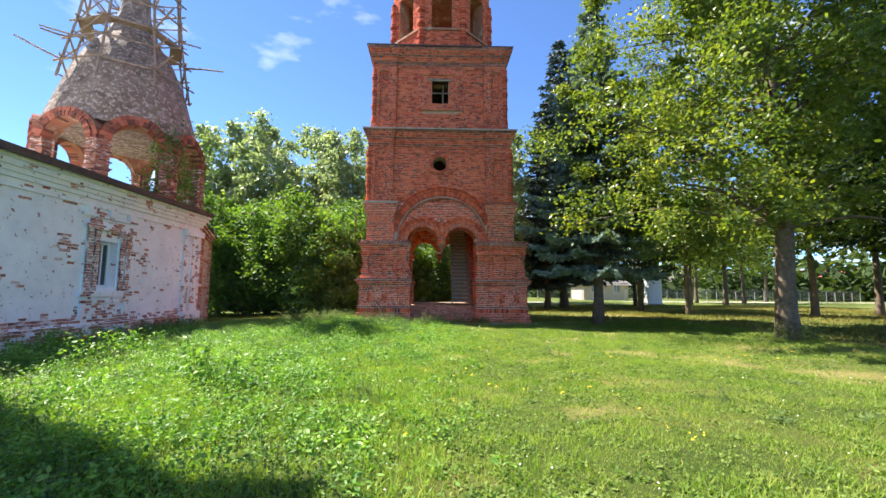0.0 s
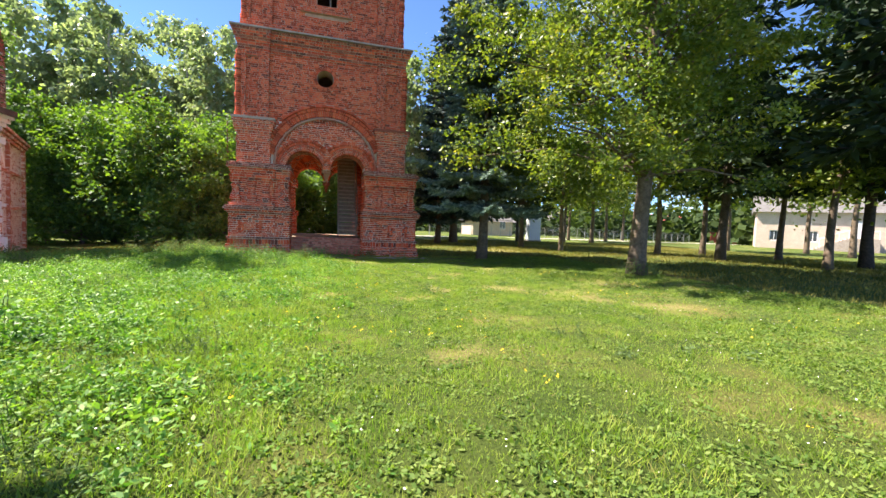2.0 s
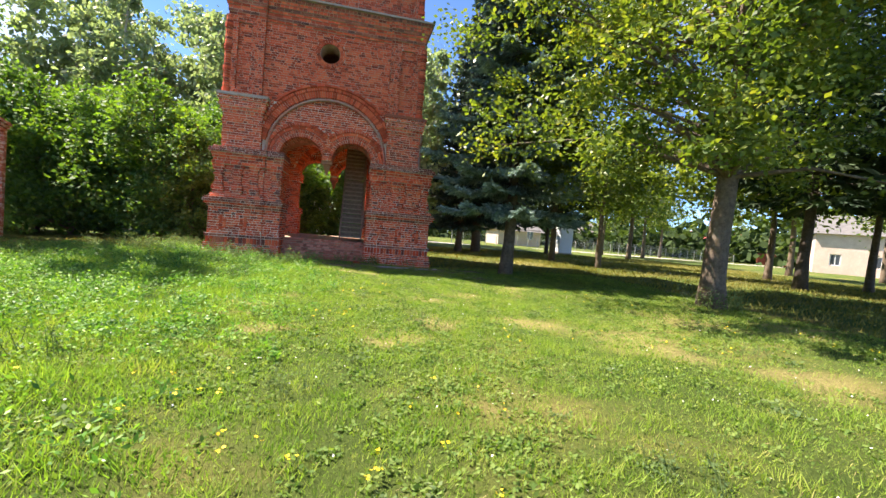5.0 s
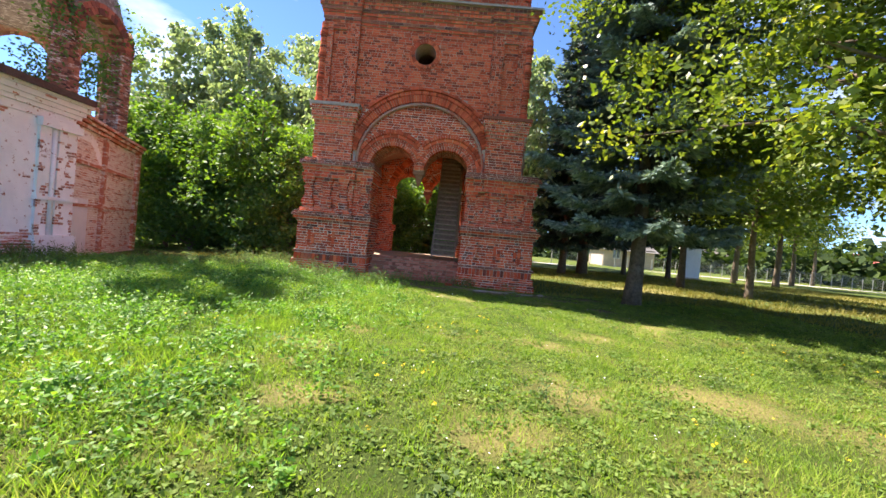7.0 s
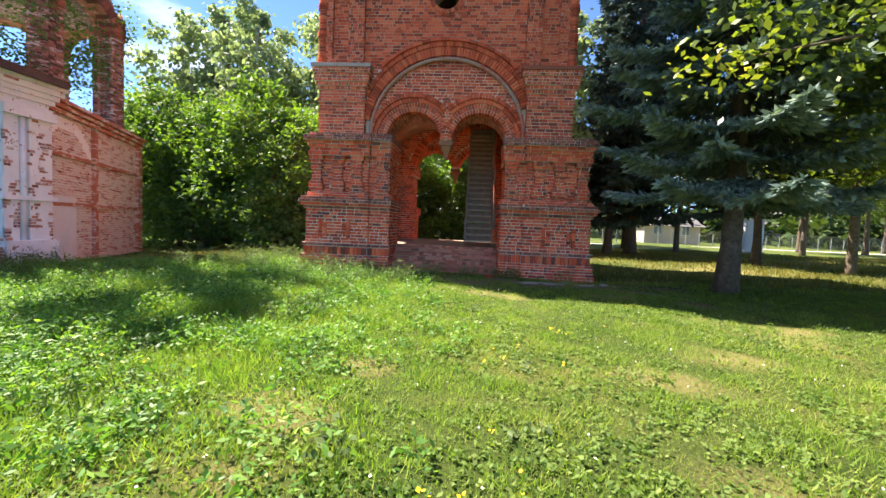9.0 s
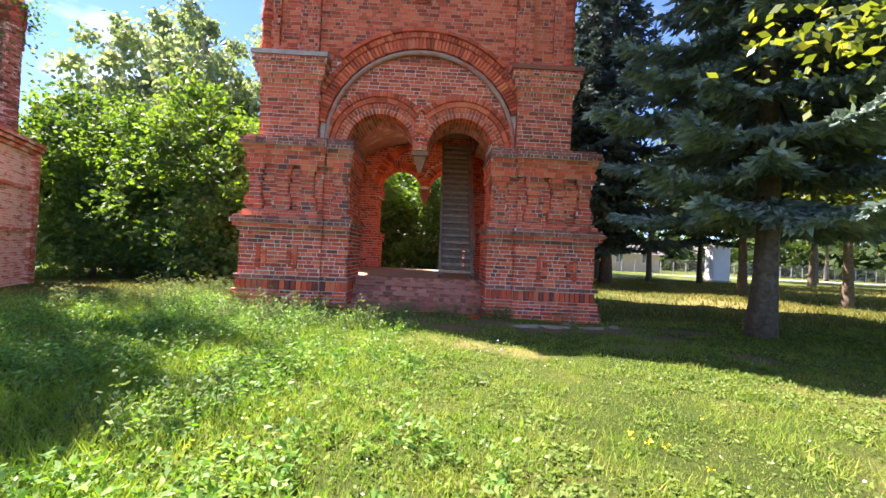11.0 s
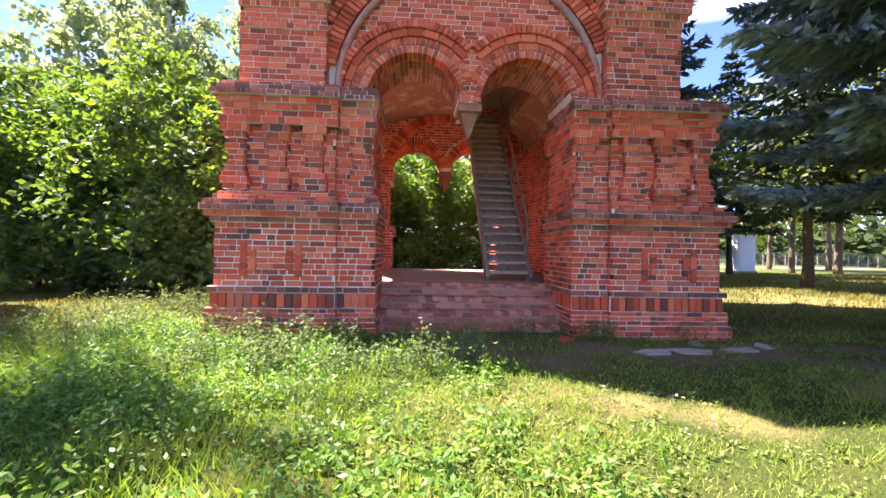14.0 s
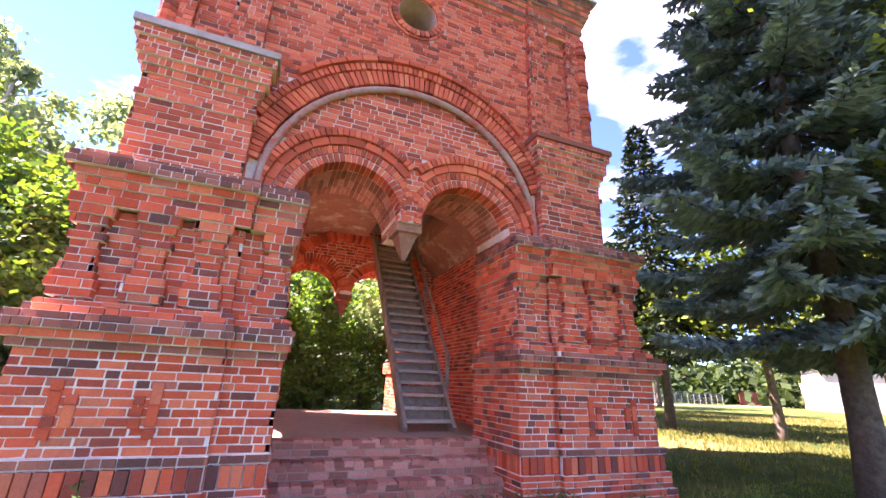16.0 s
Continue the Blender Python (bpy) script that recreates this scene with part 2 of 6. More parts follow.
M_SPRUCE_DARK = leaf_material("dark_spruce_needle", [(0.0, (0.016, 0.034, 0.02)), (0.5, (0.03, 0.056, 0.03)), (1.0, (0.06, 0.09, 0.04))], (0.8, 1.0, 0.5), 0.6, 0.12)
M_GRASS = leaf_material("grass_blade", [(0.0, (0.1, 0.19, 0.03)), (0.45, (0.235, 0.34, 0.052)), (0.8, (0.33, 0.385, 0.075)), (1.0, (0.42, 0.37, 0.135))], (1.15, 1.45, 0.6), 0.75, 0.4, 2.0)
M_LAWN = leaf_material("dry_lawn_blade", [(0.0, (0.08, 0.11, 0.025)), (0.5, (0.19, 0.185, 0.045)), (1.0, (0.36, 0.3, 0.09))], (1.3, 1.3, 0.6), 0.8, 0.35)
M_CLOVER = leaf_material("clover_leaf", [(0.0, (0.055, 0.12, 0.025)), (0.5, (0.14, 0.225, 0.048)), (1.0, (0.25, 0.31, 0.09))], (1.4, 1.5, 0.5), 0.7, 0.4, 2.4)
M_WEED = leaf_material("weed_leaf", [(0.0, (0.06, 0.105, 0.04)), (0.6, (0.125, 0.19, 0.07)), (1.0, (0.23, 0.28, 0.13))], (1.4, 1.4, 0.7), 0.8, 0.38)
M_RANK = leaf_material("rank_weed_leaf", [(0.0, (0.03, 0.09, 0.022)), (0.5, (0.11, 0.25, 0.045)), (1.0, (0.3, 0.44, 0.09))], (1.5, 1.6, 0.5), 0.5, 0.36, 1.6)
M_DRY = leaf_material("dry_straw", [(0.0, (0.3, 0.24, 0.1)), (1.0, (0.46, 0.38, 0.18))], (1.2, 1.2, 0.8), 0.7, 0.3)
M_YELLOW, _n, _l, _b = mat_new("yellow_petal", 0.6)
_b.inputs["Base Color"].default_value = (0.75, 0.55, 0.02, 1)
M_PETAL, _n, _l, _b = mat_new("white_petal", 0.6)
_b.inputs["Base Color"].default_value = (0.75, 0.75, 0.7, 1)


def ground_material():
    m, n, l, b = mat_new("meadow_soil", 0.95, 0.15)
    co = n.new("ShaderNodeNewGeometry").outputs["Position"]
    a = noise_node(n, l, 0.45, 6, 0.6, co)
    # The lowest stops are dark soil, darkened further as shadow gaps between blades.
    r = ramp_node(n, [(0.3, (0.045, 0.08, 0.014)), (0.5, (0.085, 0.12, 0.024)), (0.62, (0.15, 0.155, 0.04)), (0.72, (0.26, 0.21, 0.08))])
    l.new(a.outputs["Fac"], r.inputs["Fac"])
    g = noise_node(n, l, 26, 8, 0.75, co)
    ov = n.new("ShaderNodeMixRGB")
    ov.blend_type, ov.inputs[0].default_value = "OVERLAY", 0.8
    l.new(r.outputs["Color"], ov.inputs[1])
    l.new(g.outputs["Fac"], ov.inputs[2])
    last = ov.outputs["Color"]
    for key, col in (("worn", (0.31, 0.26, 0.1)), ("bare", (0.22, 0.155, 0.1))):
        at = n.new("ShaderNodeAttribute")
        at.attribute_name = key
        mul = n.new("ShaderNodeMath")
        mul.operation, mul.use_clamp = "MULTIPLY_ADD", True
        mul.inputs[2].default_value = -0.45
        br = n.new("ShaderNodeMath")
        br.operation, br.inputs[1].default_value = "MULTIPLY", 2.4
        l.new(g.outputs["Fac"], br.inputs[0])
        l.new(br.outputs[0], mul.inputs[0])
        l.new(at.outputs["Fac"], mul.inputs[1])
        mx = n.new("ShaderNodeMixRGB")
        mx.inputs[2].default_value = (*col, 1)
        l.new(mul.outputs[0], mx.inputs[0])
        l.new(last, mx.inputs[1])
        last = mx.outputs["Color"]
    l.new(last, b.inputs["Base Color"])
    bump_to(n, l, b, g.outputs["Fac"], 1.0, 0.06)
    return m


M_GROUND = ground_material()
M_SLAB = surface("pale_concrete", [(0.3, (0.28, 0.25, 0.215)), (0.7, (0.42, 0.375, 0.33))], 5, fine=60, bump=0.5, stain=(0.3, 0.24, 0.18), stain_at=(0.5, 0.7), stain_scale=4)
M_SOIL = surface("bare_soil", [(0.3, (0.27, 0.19, 0.13)), (0.7, (0.44, 0.34, 0.25))], 3, fine=40, bump=0.8, stain=(0.2, 0.16, 0.09), stain_at=(0.5, 0.7), stain_scale=3)
M_ROAD = surface("pale_gravel", [(0.3, (0.4, 0.36, 0.31)), (0.7, (0.55, 0.5, 0.45))], 2, fine=40, bump=0.4)


# ---- building helpers ----
class Acc:
    """Collects boxes and polygons for one mesh."""

    def __init__(self):
        self.v, self.f = [], []

    def box(self, c, a, b, d):
        """A box with centre c and half vectors a, b, d."""
        k = len(self.v)
        c, a, b, d = Vector(c), Vector(a), Vector(b), Vector(d)
        for sd in (-1, 1):
            for sa, sb in ((-1, -1), (1, -1), (1, 1), (-1, 1)):
                self.v.append(tuple(c + a * sa + b * sb + d * sd))
        self.f += [(k + 3, k + 2, k + 1, k), (k + 4, k + 5, k + 6, k + 7), (k, k + 1, k + 5, k + 4), (k + 1, k + 2, k + 6, k + 5), (k + 2, k + 3, k + 7, k + 6), (k + 3, k, k + 4, k + 7)]

    def span(self, x0, x1, y0, y1, z0, z1):
        self.box(((x0 + x1) / 2, (y0 + y1) / 2, (z0 + z1) / 2), ((x1 - x0) / 2, 0, 0), (0, (y1 - y0) / 2, 0), (0, 0, (z1 - z0) / 2))

    def poly(self, pts):
        k = len(self.v)
        self.v += [tuple(p) for p in pts]
        self.f.append(tuple(range(k, k + len(pts))))

    def strips(self, u0, u1, w0, w1, lo, hi, n, axis="x"):
        """A wall from u0 to u1, w0 to w1 thick, whose lower and upper edges are functions."""
        k = len(self.v)
        put = (lambda u, w, z: (u, w, z)) if axis == "x" else (lambda u, w, z: (w, u, z))
        for i in range(n + 1):
            u = u0 + (u1 - u0) * i / n
            for w in (w0, w1):
                self.v += [put(u, w, lo(u)), put(u, w, hi(u))]
        for i in range(n):
            a, b = k + 4 * i, k + 4 * i + 4
            self.f += [(a, b, b + 1, a + 1), (a + 2, a + 3, b + 3, b + 2), (a, a + 2, b + 2, b), (a + 1, b + 1, b + 3, a + 3)]
        a = k + 4 * n
        self.f += [(k, k + 1, k + 3, k + 2), (a, a + 2, a + 3, a + 1)]

    def tube(self, pts, radii, sides=7, cap=True):
        k = len(self.v)
        for i, p in enumerate(pts):
            p = Vector(p)
            q = Vector(pts[min(i + 1, len(pts) - 1)]) - Vector(pts[max(i - 1, 0)])
            q = q.normalized() if q.length > 0 else Vector((0, 0, 1))
            s = q.cross(Vector((0.3, 0.9, 0.31))).normalized()
            t = q.cross(s)
            for j in range(sides):
                an = 2 * math.pi * j / sides
                self.v.append(tuple(p + (s * math.cos(an) + t * math.sin(an)) * radii[i]))
        for i in range(len(pts) - 1):
            for j in range(sides):
                a, b = k + i * sides + j, k + i * sides + (j + 1) % sides
                self.f.append((a, b, b + sides, a + sides))
        if cap:
            self.f += [tuple(range(k + sides - 1, k - 1, -1)), tuple(range(k + (len(pts) - 1) * sides, k + len(pts) * sides))]

    def mesh(self, name, material, smooth=False):
        me = bpy.data.meshes.new(name)
        me.from_pydata(self.v, [], self.f)
        bm = bmesh.new()
        bm.from_mesh(me)
        bmesh.ops.recalc_face_normals(bm, faces=bm.faces)
        bm.to_mesh(me)
        bm.free()
        me.materials.append(material)
        if smooth:
            me.polygons.foreach_set("use_smooth", [True] * len(me.polygons))
        return me


def piece(name, acc, material, parent=None, label="", smooth=False):
    ob = new(name, acc.mesh(name, material, smooth))
    if parent:
        ob.parent = parent
    if label:
        tagged(ob, label)
    return ob


def thing(name, label, category, group="", kind="", at=(0, 0, 0)):
    ob = new(name)
    ob.location = at
    return tagged(ob, label, category, group, kind)


def quads_mesh(name, corners, material):
    """A mesh of separate faces from an array (n, corners, 3)."""
    n, k = corners.shape[:2]
    me = bpy.data.meshes.new(name)
    me.vertices.add(k * n)
    me.vertices.foreach_set("co", np.ascontiguousarray(corners, dtype=np.float32).ravel())
    me.loops.add(k * n)
    me.loops.foreach_set("vertex_index", np.arange(k * n, dtype=np.int32))
    me.polygons.add(n)
    me.polygons.foreach_set("loop_start", np.arange(0, k * n, k, dtype=np.int32))
    me.materials.append(material)
    me.update(calc_edges=True)
    return me


def ground_z(x, y):
    """The lie of the land: a dip towards the church, a slight rise under the trees."""
    x, y = np.asarray(x, float), np.asarray(y, float)
    left = np.clip(-x - 3.5, 0, 12)
    right = np.clip(x - 5, 0, 14)
    return -0.045 * left * left / (left + 1.5) + 0.022 * right * right / (right + 2) + 0.03 * np.sin(x * 0.9 + 0.5) * np.sin(y * 0.7)


WORN = [(3.3, 10.4, 1.0), (6.0, 9.4, 1.3), (2.0, 5.4, 0.7), (7.6, 7.6, 1.2), (4.8, 10.6, 1.0), (6.4, 9.0, 1.1), (0.3, 12.2, 0.6), (0.0, 11.2, 0.6), (2.4, 9.2, 0.7), (0.6, 9.6, 0.6), (1.4, 17.3, 0.6), (2.4, 16.9, 0.6), (5.8, 14.8, 1.2), (3.4, 12.4, 0.7), (4.3, 13.2, 0.8), (8.5, 11.0, 1.4), (10.6, 10.2, 1.4), (0.1, 10.4, 0.5), (4.6, 17.6, 0.9), (11, 25, 4), (17, 31, 6), (22, 22, 6), (30, 33, 9), (12, 36, 6)]
BARE = [(0.4, 19.2, 1.0), (1.8, 19.0, 1.1), (3.2, 18.9, 1.1), (4.6, 18.9, 1.0), (-0.6, 19.6, 0.9), (0.8, 19.5, 1.0), (2.2, 19.3, 1.0), (3.4, 19.3, 0.9), (4.9, 19.5, 0.9), (6.2, 19.2, 0.7), (5.9, 17.0, 0.6), (0.2, 18.8, 0.7), (1.5, 18.7, 0.8), (2.9, 18.7, 0.7), (4.2, 18.9, 0.7), (5.5, 18.5, 0.7)]


def spots_at(x, y, spots):
    """How strongly a place lies within ragged round spots, 0 to 1."""
    x, y = np.asarray(x, float), np.asarray(y, float)
    best = np.zeros_like(x)
    edge = 0.35 * np.sin(x * 3.1 + 2 * np.sin(y * 2.3)) + 0.3 * np.sin(y * 4.7 + x * 1.9)
    for cx, cy, r in spots:
        d = np.hypot(x - cx, (y - cy) * 1.3) / r
        best = np.maximum(best, np.clip(1.25 - d + edge * 0.5, 0, 1))
    return best


COURSE = 0.087
rng = random.Random(7)


def skin(out, origin, u, n, length, z0, z1, inside=None, proud=0.005, depth=0.06, long=0.235, course=COURSE, rough=0.006):
    """Lays bricks in courses over a wall face. out gets (centre, half u, half n, half z)."""
    origin, u, n = Vector(origin), Vector(u), Vector(n)
    rows = max(1, round((z1 - z0) / course))
    for k in range(rows):
        za, zb = z0 + (z1 - z0) * k / rows + 0.0075, z0 + (z1 - z0) * (k + 1) / rows - 0.0075
        s = -rng.uniform(0, 0.24)
        while s < length:
            ln = (long if rng.random() < 0.68 else long * 0.48) * rng.uniform(0.95, 1.05)
            a, b = max(s, 0.0), min(s + ln, length)
            s += ln + 0.015
            if b - a < 0.035 or (inside and not inside((a + b) / 2, (za + zb) / 2)):
                continue
            p = proud - 0.003 + rough + rng.uniform(-rough, rough)
            c = origin + u * ((a + b) / 2) + n * (p - depth / 2)
            c.z = (za + zb) / 2 + rng.uniform(-0.003, 0.003)
            out.append((c, u * ((b - a) / 2), n * (depth / 2), (zb - za) / 2))


def bricks_acc(items):
    acc = Acc()
    for c, a, b, h in items:
        acc.box(c, a, b, (0, 0, h))
    return acc


def block(core, out, x0, x1, y0, y1, z0, z1, faces="FLR", inside=None, long=0.235, rough=0.006):
    """A solid block of masonry, bricks laid over the named faces (Front is towards -y)."""
    core.span(x0, x1, y0, y1, z0, z1)
    if "F" in faces:
        skin(out, (x0, y0, 0), (1, 0, 0), (0, -1, 0), x1 - x0, z0, z1, inside, long=long, rough=rough)
    if "B" in faces:
        skin(out, (x0, y1, 0), (1, 0, 0), (0, 1, 0), x1 - x0, z0, z1, long=long, rough=rough)
    if "L" in faces:
        skin(out, (x0, y0, 0), (0, 1, 0), (-1, 0, 0), y1 - y0, z0, z1, long=long, rough=rough)
    if "R" in faces:
        skin(out, (x1, y0, 0), (0, 1, 0), (1, 0, 0), y1 - y0, z0, z1, long=long, rough=rough)
    if "T" in faces:
        core.span(x0 - 0.004, x1 + 0.004, y0 - 0.004, y1 + 0.004, z1 - 0.002, z1 + 0.006)


def voussoirs(acc, cx, cz, r0, r1, y0, y1, a0, a1, width, keep=None, jitter=0.004, owner=None):
    """Bricks set radially round an arch; with an owner each is a piece of its own."""
    n = max(2, round((a1 - a0) * (r0 + r1) / 2 / width))
    for i in range(n):
        an = a0 + (a1 - a0) * (i + 0.5) / n
        er, et = Vector((math.cos(an), 0, math.sin(an))), Vector((-math.sin(an), 0, math.cos(an)))
        c = Vector((cx, (y0 + y1) / 2 + rng.uniform(-jitter, jitter), cz)) + er * (r0 + r1) / 2
        if keep and not keep(c.x, c.z):
            continue
        half = (a1 - a0) * (r0 + r1) / 2 / n / 2 - 0.006
        if owner:
            ob = new("brick", ARCH_PIECES[i % 4])
            ob.parent = owner
            m = Matrix((et, Vector((0, 1, 0)), er)).transposed().to_4x4()
            ob.matrix_basis = Matrix.Translation(c) @ m @ Matrix.Diagonal((half, (y1 - y0) / 2, (r1 - r0) / 2 - 0.005, 1))
            continue
        acc.box(c, et * half, (0, (y1 - y0) / 2, 0), er * ((r1 - r0) / 2 - 0.005))


PIECES, ARCH_PIECES = [], []
for v in range(4):
    bm = bmesh.new()
    bmesh.ops.create_cube(bm, size=2.0)
    bmesh.ops.bevel(bm, geom=[e for e in bm.edges], offset=0.1, segments=1, affect="EDGES")
    vr = random.Random(v)
    for q in bm.verts:
        q.co += Vector((vr.uniform(-0.03, 0.03), vr.uniform(-0.08, 0.08), vr.uniform(-0.06, 0.06)))
    me = bpy.data.meshes.new("brick")
    bm.to_mesh(me)
    bm.free()
    me.materials.append(M_BRICK_OB)
    PIECES.append(me)
    arch_me = me.copy()
    arch_me.materials[0] = M_BRICK_ARCH
    ARCH_PIECES.append(arch_me)


# ---- ground ----
def build_ground():
    near = np.concatenate([np.linspace(-40, -13, 28), np.linspace(-12.8, 14, 168), np.linspace(15, 60, 46)])
    far = np.array([-2500, -600, -200, -90, -60])
    xs = np.concatenate([far, near, -far[::-1] + 20])
    ys = np.concatenate([far, np.linspace(-40, 0.5, 30), np.linspace(0.7, 23, 140), np.linspace(24, 70, 40), -far[::-1] + 40])
    gx, gy = np.meshgrid(xs, ys)
    gz = ground_z(gx, gy)
    v = np.stack([gx, gy, gz], -1).reshape(-1, 3)
    w = len(xs)
    f = [(j * w + i, j * w + i + 1, (j + 1) * w + i + 1, (j + 1) * w + i) for j in range(len(ys) - 1) for i in range(w - 1)]
    me = bpy.data.meshes.new("ground")
    me.from_pydata(v.tolist(), [], f)
    me.materials.append(M_GROUND)
    at = me.attributes.new("worn", "FLOAT", "POINT")
    at.data.foreach_set("value", spots_at(v[:, 0], v[:, 1], WORN).astype(np.float32))
    at = me.attributes.new("bare", "FLOAT", "POINT")
    at.data.foreach_set("value", spots_at(v[:, 0], v[:, 1], BARE).astype(np.float32))
    me.polygons.foreach_set("use_smooth", [True] * len(me.polygons))
    tagged(new("ground", me), "uneven green meadow with dry yellowish patches", "ground", kind="structure")


build_ground()

# ---- bell tower ----
BACK = 27.9
tower = thing("bell_tower", "tall red brick bell tower with double arched gateway", "bell tower", at=(0, 0, 0))
bricks_left, bricks_right, bricks_all, bricks_dark, bricks_in = [], [], [], [], []


def baluster(core, out, c, y):
    """A squat carved brick baluster: foot, swelling, shaft, ring and cap."""
    for z0, z1, hw, d in ((2.2, 2.27, 0.12, 0.03), (2.27, 2.36, 0.19, 0.1), (2.36, 2.46, 0.205, 0.12), (2.46, 2.55, 0.18, 0.1), (2.55, 2.64, 0.15, 0.07), (2.64, 2.9, 0.125, 0.05), (2.9, 2.99, 0.16, 0.085), (2.99, 3.08, 0.12, 0.045), (3.08, 3.18, 0.165, 0.09), (3.18, 3.3, 0.2, 0.125)):
        j = rng.uniform(-0.012, 0.012)
        block(core, out, c - hw + j, c + hw + j, y - d, y + 0.1, z0, z1, "FLR", long=0.2, rough=0.01)


def pier(name, x0, x1, side, out):
    """One gateway pier: battered plinth, panelled body, corbelled band, balusters, dark moulding.
    Its outer three quarters stand forward of the strip beside the gateway."""
    core = Acc()
    ex = lambda d: (x0 - d, x1 + d * 0.35) if side < 0 else (x0 - d * 0.35, x1 + d)
    y1 = 21.75
    w = (x1 - x0) * 0.25

    def layer(d, z0, z1, into, rough=0.008, long=0.235):
        a, b = ex(d)
        block(core, into, a, b, 20.29 - d, y1, z0, z1, "FLR", long=long, rough=rough)
        a, b = (a, b - w) if side < 0 else (a + w, b)
        block(core, into, a - 0.004, b + 0.004, 20.2 - d, 20.45, z0, z1, "FLR", long=long, rough=rough)

    layer(0.13, -0.4, 0.2, out, 0.016)
    layer(0.09, 0.2, 0.42, out, 0.012)
    layer(0.03, 0.42, 0.66, [])
    for a, b, y in ((*ex(0.03), 20.26), (*((ex(0.03)[0], ex(0.03)[1] - w) if side < 0 else (ex(0.03)[0] + w, ex(0.03)[1])), 20.165)):
        n = int((b - a) / 0.118)
        for i in range(n):
            c = a + (b - a) * (i + 0.5) / n
            out.append((Vector((c, y + rng.uniform(-0.016, 0.006), 0.535)), Vector(((b - a) / n / 2 - 0.008, 0, 0)), Vector((0, 0.04, 0)), 0.108))
    for xs, way in ((ex(0.03)[0] - 0.003, -1), (ex(0.03)[1] + 0.003, 1)):
        skin(out, (xs, 20.17 if way == side else 20.27, 0), (0, 1, 0), (way, 0, 0), 1.48, 0.42, 0.66, long=0.118, course=0.24)
    layer(0.07, 0.66, 0.75, bricks_dark, 0.014)
    # body with a square panel framed in bricks on edge, and putlog holes above it
    a, b = ex(0.0)
    a, b = (a, b - w) if side < 0 else (a + w, b)
    mid = (a + b) / 2 + 0.06 * side
    pl, pr, pb, pt = mid - 0.47, mid + 0.47, 0.88, 1.46

    layer(0.0, 0.75, 1.74, out, 0.007)
    for p, lo, hi in ((pl + 0.05, pb + 0.02, pt), (pl + 0.19, pb + 0.12, pt - 0.14), (pr - 0.19, pb + 0.12, pt - 0.14), (pr - 0.05, pb + 0.02, pt)):
        h = lo
        while h < hi - 0.06:
            ln = min(rng.choice((0.22, 0.11)), hi - h)
            out.append((Vector((p, 20.205 + rng.uniform(-0.006, 0.006), h + ln / 2)), Vector((0.05, 0, 0)), Vector((0, 0.035, 0)), ln / 2 - 0.007))
            h += ln
    # corbelled band, worn on top
    layer(0.05, 1.74, 1.83, bricks_dark, 0.012)
    layer(0.11, 1.83, 1.92, out, 0.014)
    layer(0.17, 1.92, 2.01, bricks_dark, 0.02, 0.13)
    layer(0.12, 2.01, 2.09, bricks_dark, 0.03)
    layer(0.03, 2.09, 2.17, out, 0.035)
    layer(-0.03, 2.17, 2.23, out, 0.03)
    # balusters before a sunk wall
    layer(-0.19, 2.23, 3.3, out, 0.01)
    wide = x1 - x0
    for f in (0.1, 0.36, 0.59):
        c = x0 + wide * (f if side < 0 else 1 - f)
        baluster(core, out, c, 20.36)
    baluster(core, out, x0 + wide * (0.9 if side < 0 else 0.1), 20.45)
    layer(-0.02, 3.3, 3.42, out, 0.012)
    layer(-0.06, 3.42, 3.52, out, 0.01)
    layer(-0.03, 3.52, 3.62, out, 0.012)
    layer(0.01, 3.62, 3.72, out, 0.012)
    layer(0.09, 3.72, 3.8, bricks_dark, 0.014, 0.13)
    layer(0.06, 3.8, 3.88, bricks_dark, 0.014)
    layer(-0.04, 3.88, 3.96, bricks_dark, 0.016)
    return piece(name, core, M_MORTAR, tower)


pier_l = pier("pier", -3.55, -1.1, -1, bricks_left)
pier_r = pier("pier", 2.14, 4.62, 1, bricks_right)

# pilasters and their stepped capitals above the piers
for x0, x1 in ((-3.3, -1.95), (2.72, 4.0)):
    for name, z0, z1, d, ln in (("pilaster", 3.96, 4.86, 0.0, 0.235), ("pilaster_band", 4.86, 4.95, 0.03, 0.235), ("pilaster", 4.95, 5.2, 0.0, 0.235), ("capital_course", 5.2, 5.31, 0.03, 0.13), ("capital_course", 5.31, 5.42, 0.07, 0.13), ("capital_course", 5.42, 5.66, 0.12, 0.13), ("capital_course", 5.66, 5.8, 0.17, 0.13)):
        core = Acc()
        block(core, bricks_all, x0 - d, x1 + d, 20.36 - d, 21.75, z0, z1, "FLR", long=ln)
        piece(name, core, M_MORTAR, tower)
for x0, x1 in ((-3.3, -1.95), (2.72, 4.0)):
    acc = Acc()
    acc.span(x0 - 0.2, x1 + 0.2, 20.14, 20.6, 5.8, 5.9)
    piece("capital_slab", acc, M_CEMENT if x0 < 0 else M_BRICK_DARK, tower, "grey cement slab capping the pilaster")

# spandrel wall with the two small arches
A1, A2, AR, SPRING = -0.52, 1.4, 0.8, 3.88


def arch_low(x):
    for c in (A1, A2):
        if abs(x - c) < AR:
            return SPRING + math.sqrt(max(0.0, AR * AR - (x - c) ** 2))
    return SPRING


SPY = 20.56
core = Acc()
core.strips(-1.97, 2.74, SPY, 21.75, arch_low, lambda x: 5.9, 96)


def in_spandrel(x, z):
    if z < 3.97 or any(math.hypot(x - c, z - SPRING) < 1.34 for c in (A1, A2)):
        return False
    return not 2.24 < math.hypot(x - BIGX, z - BIGZ) < 2.7


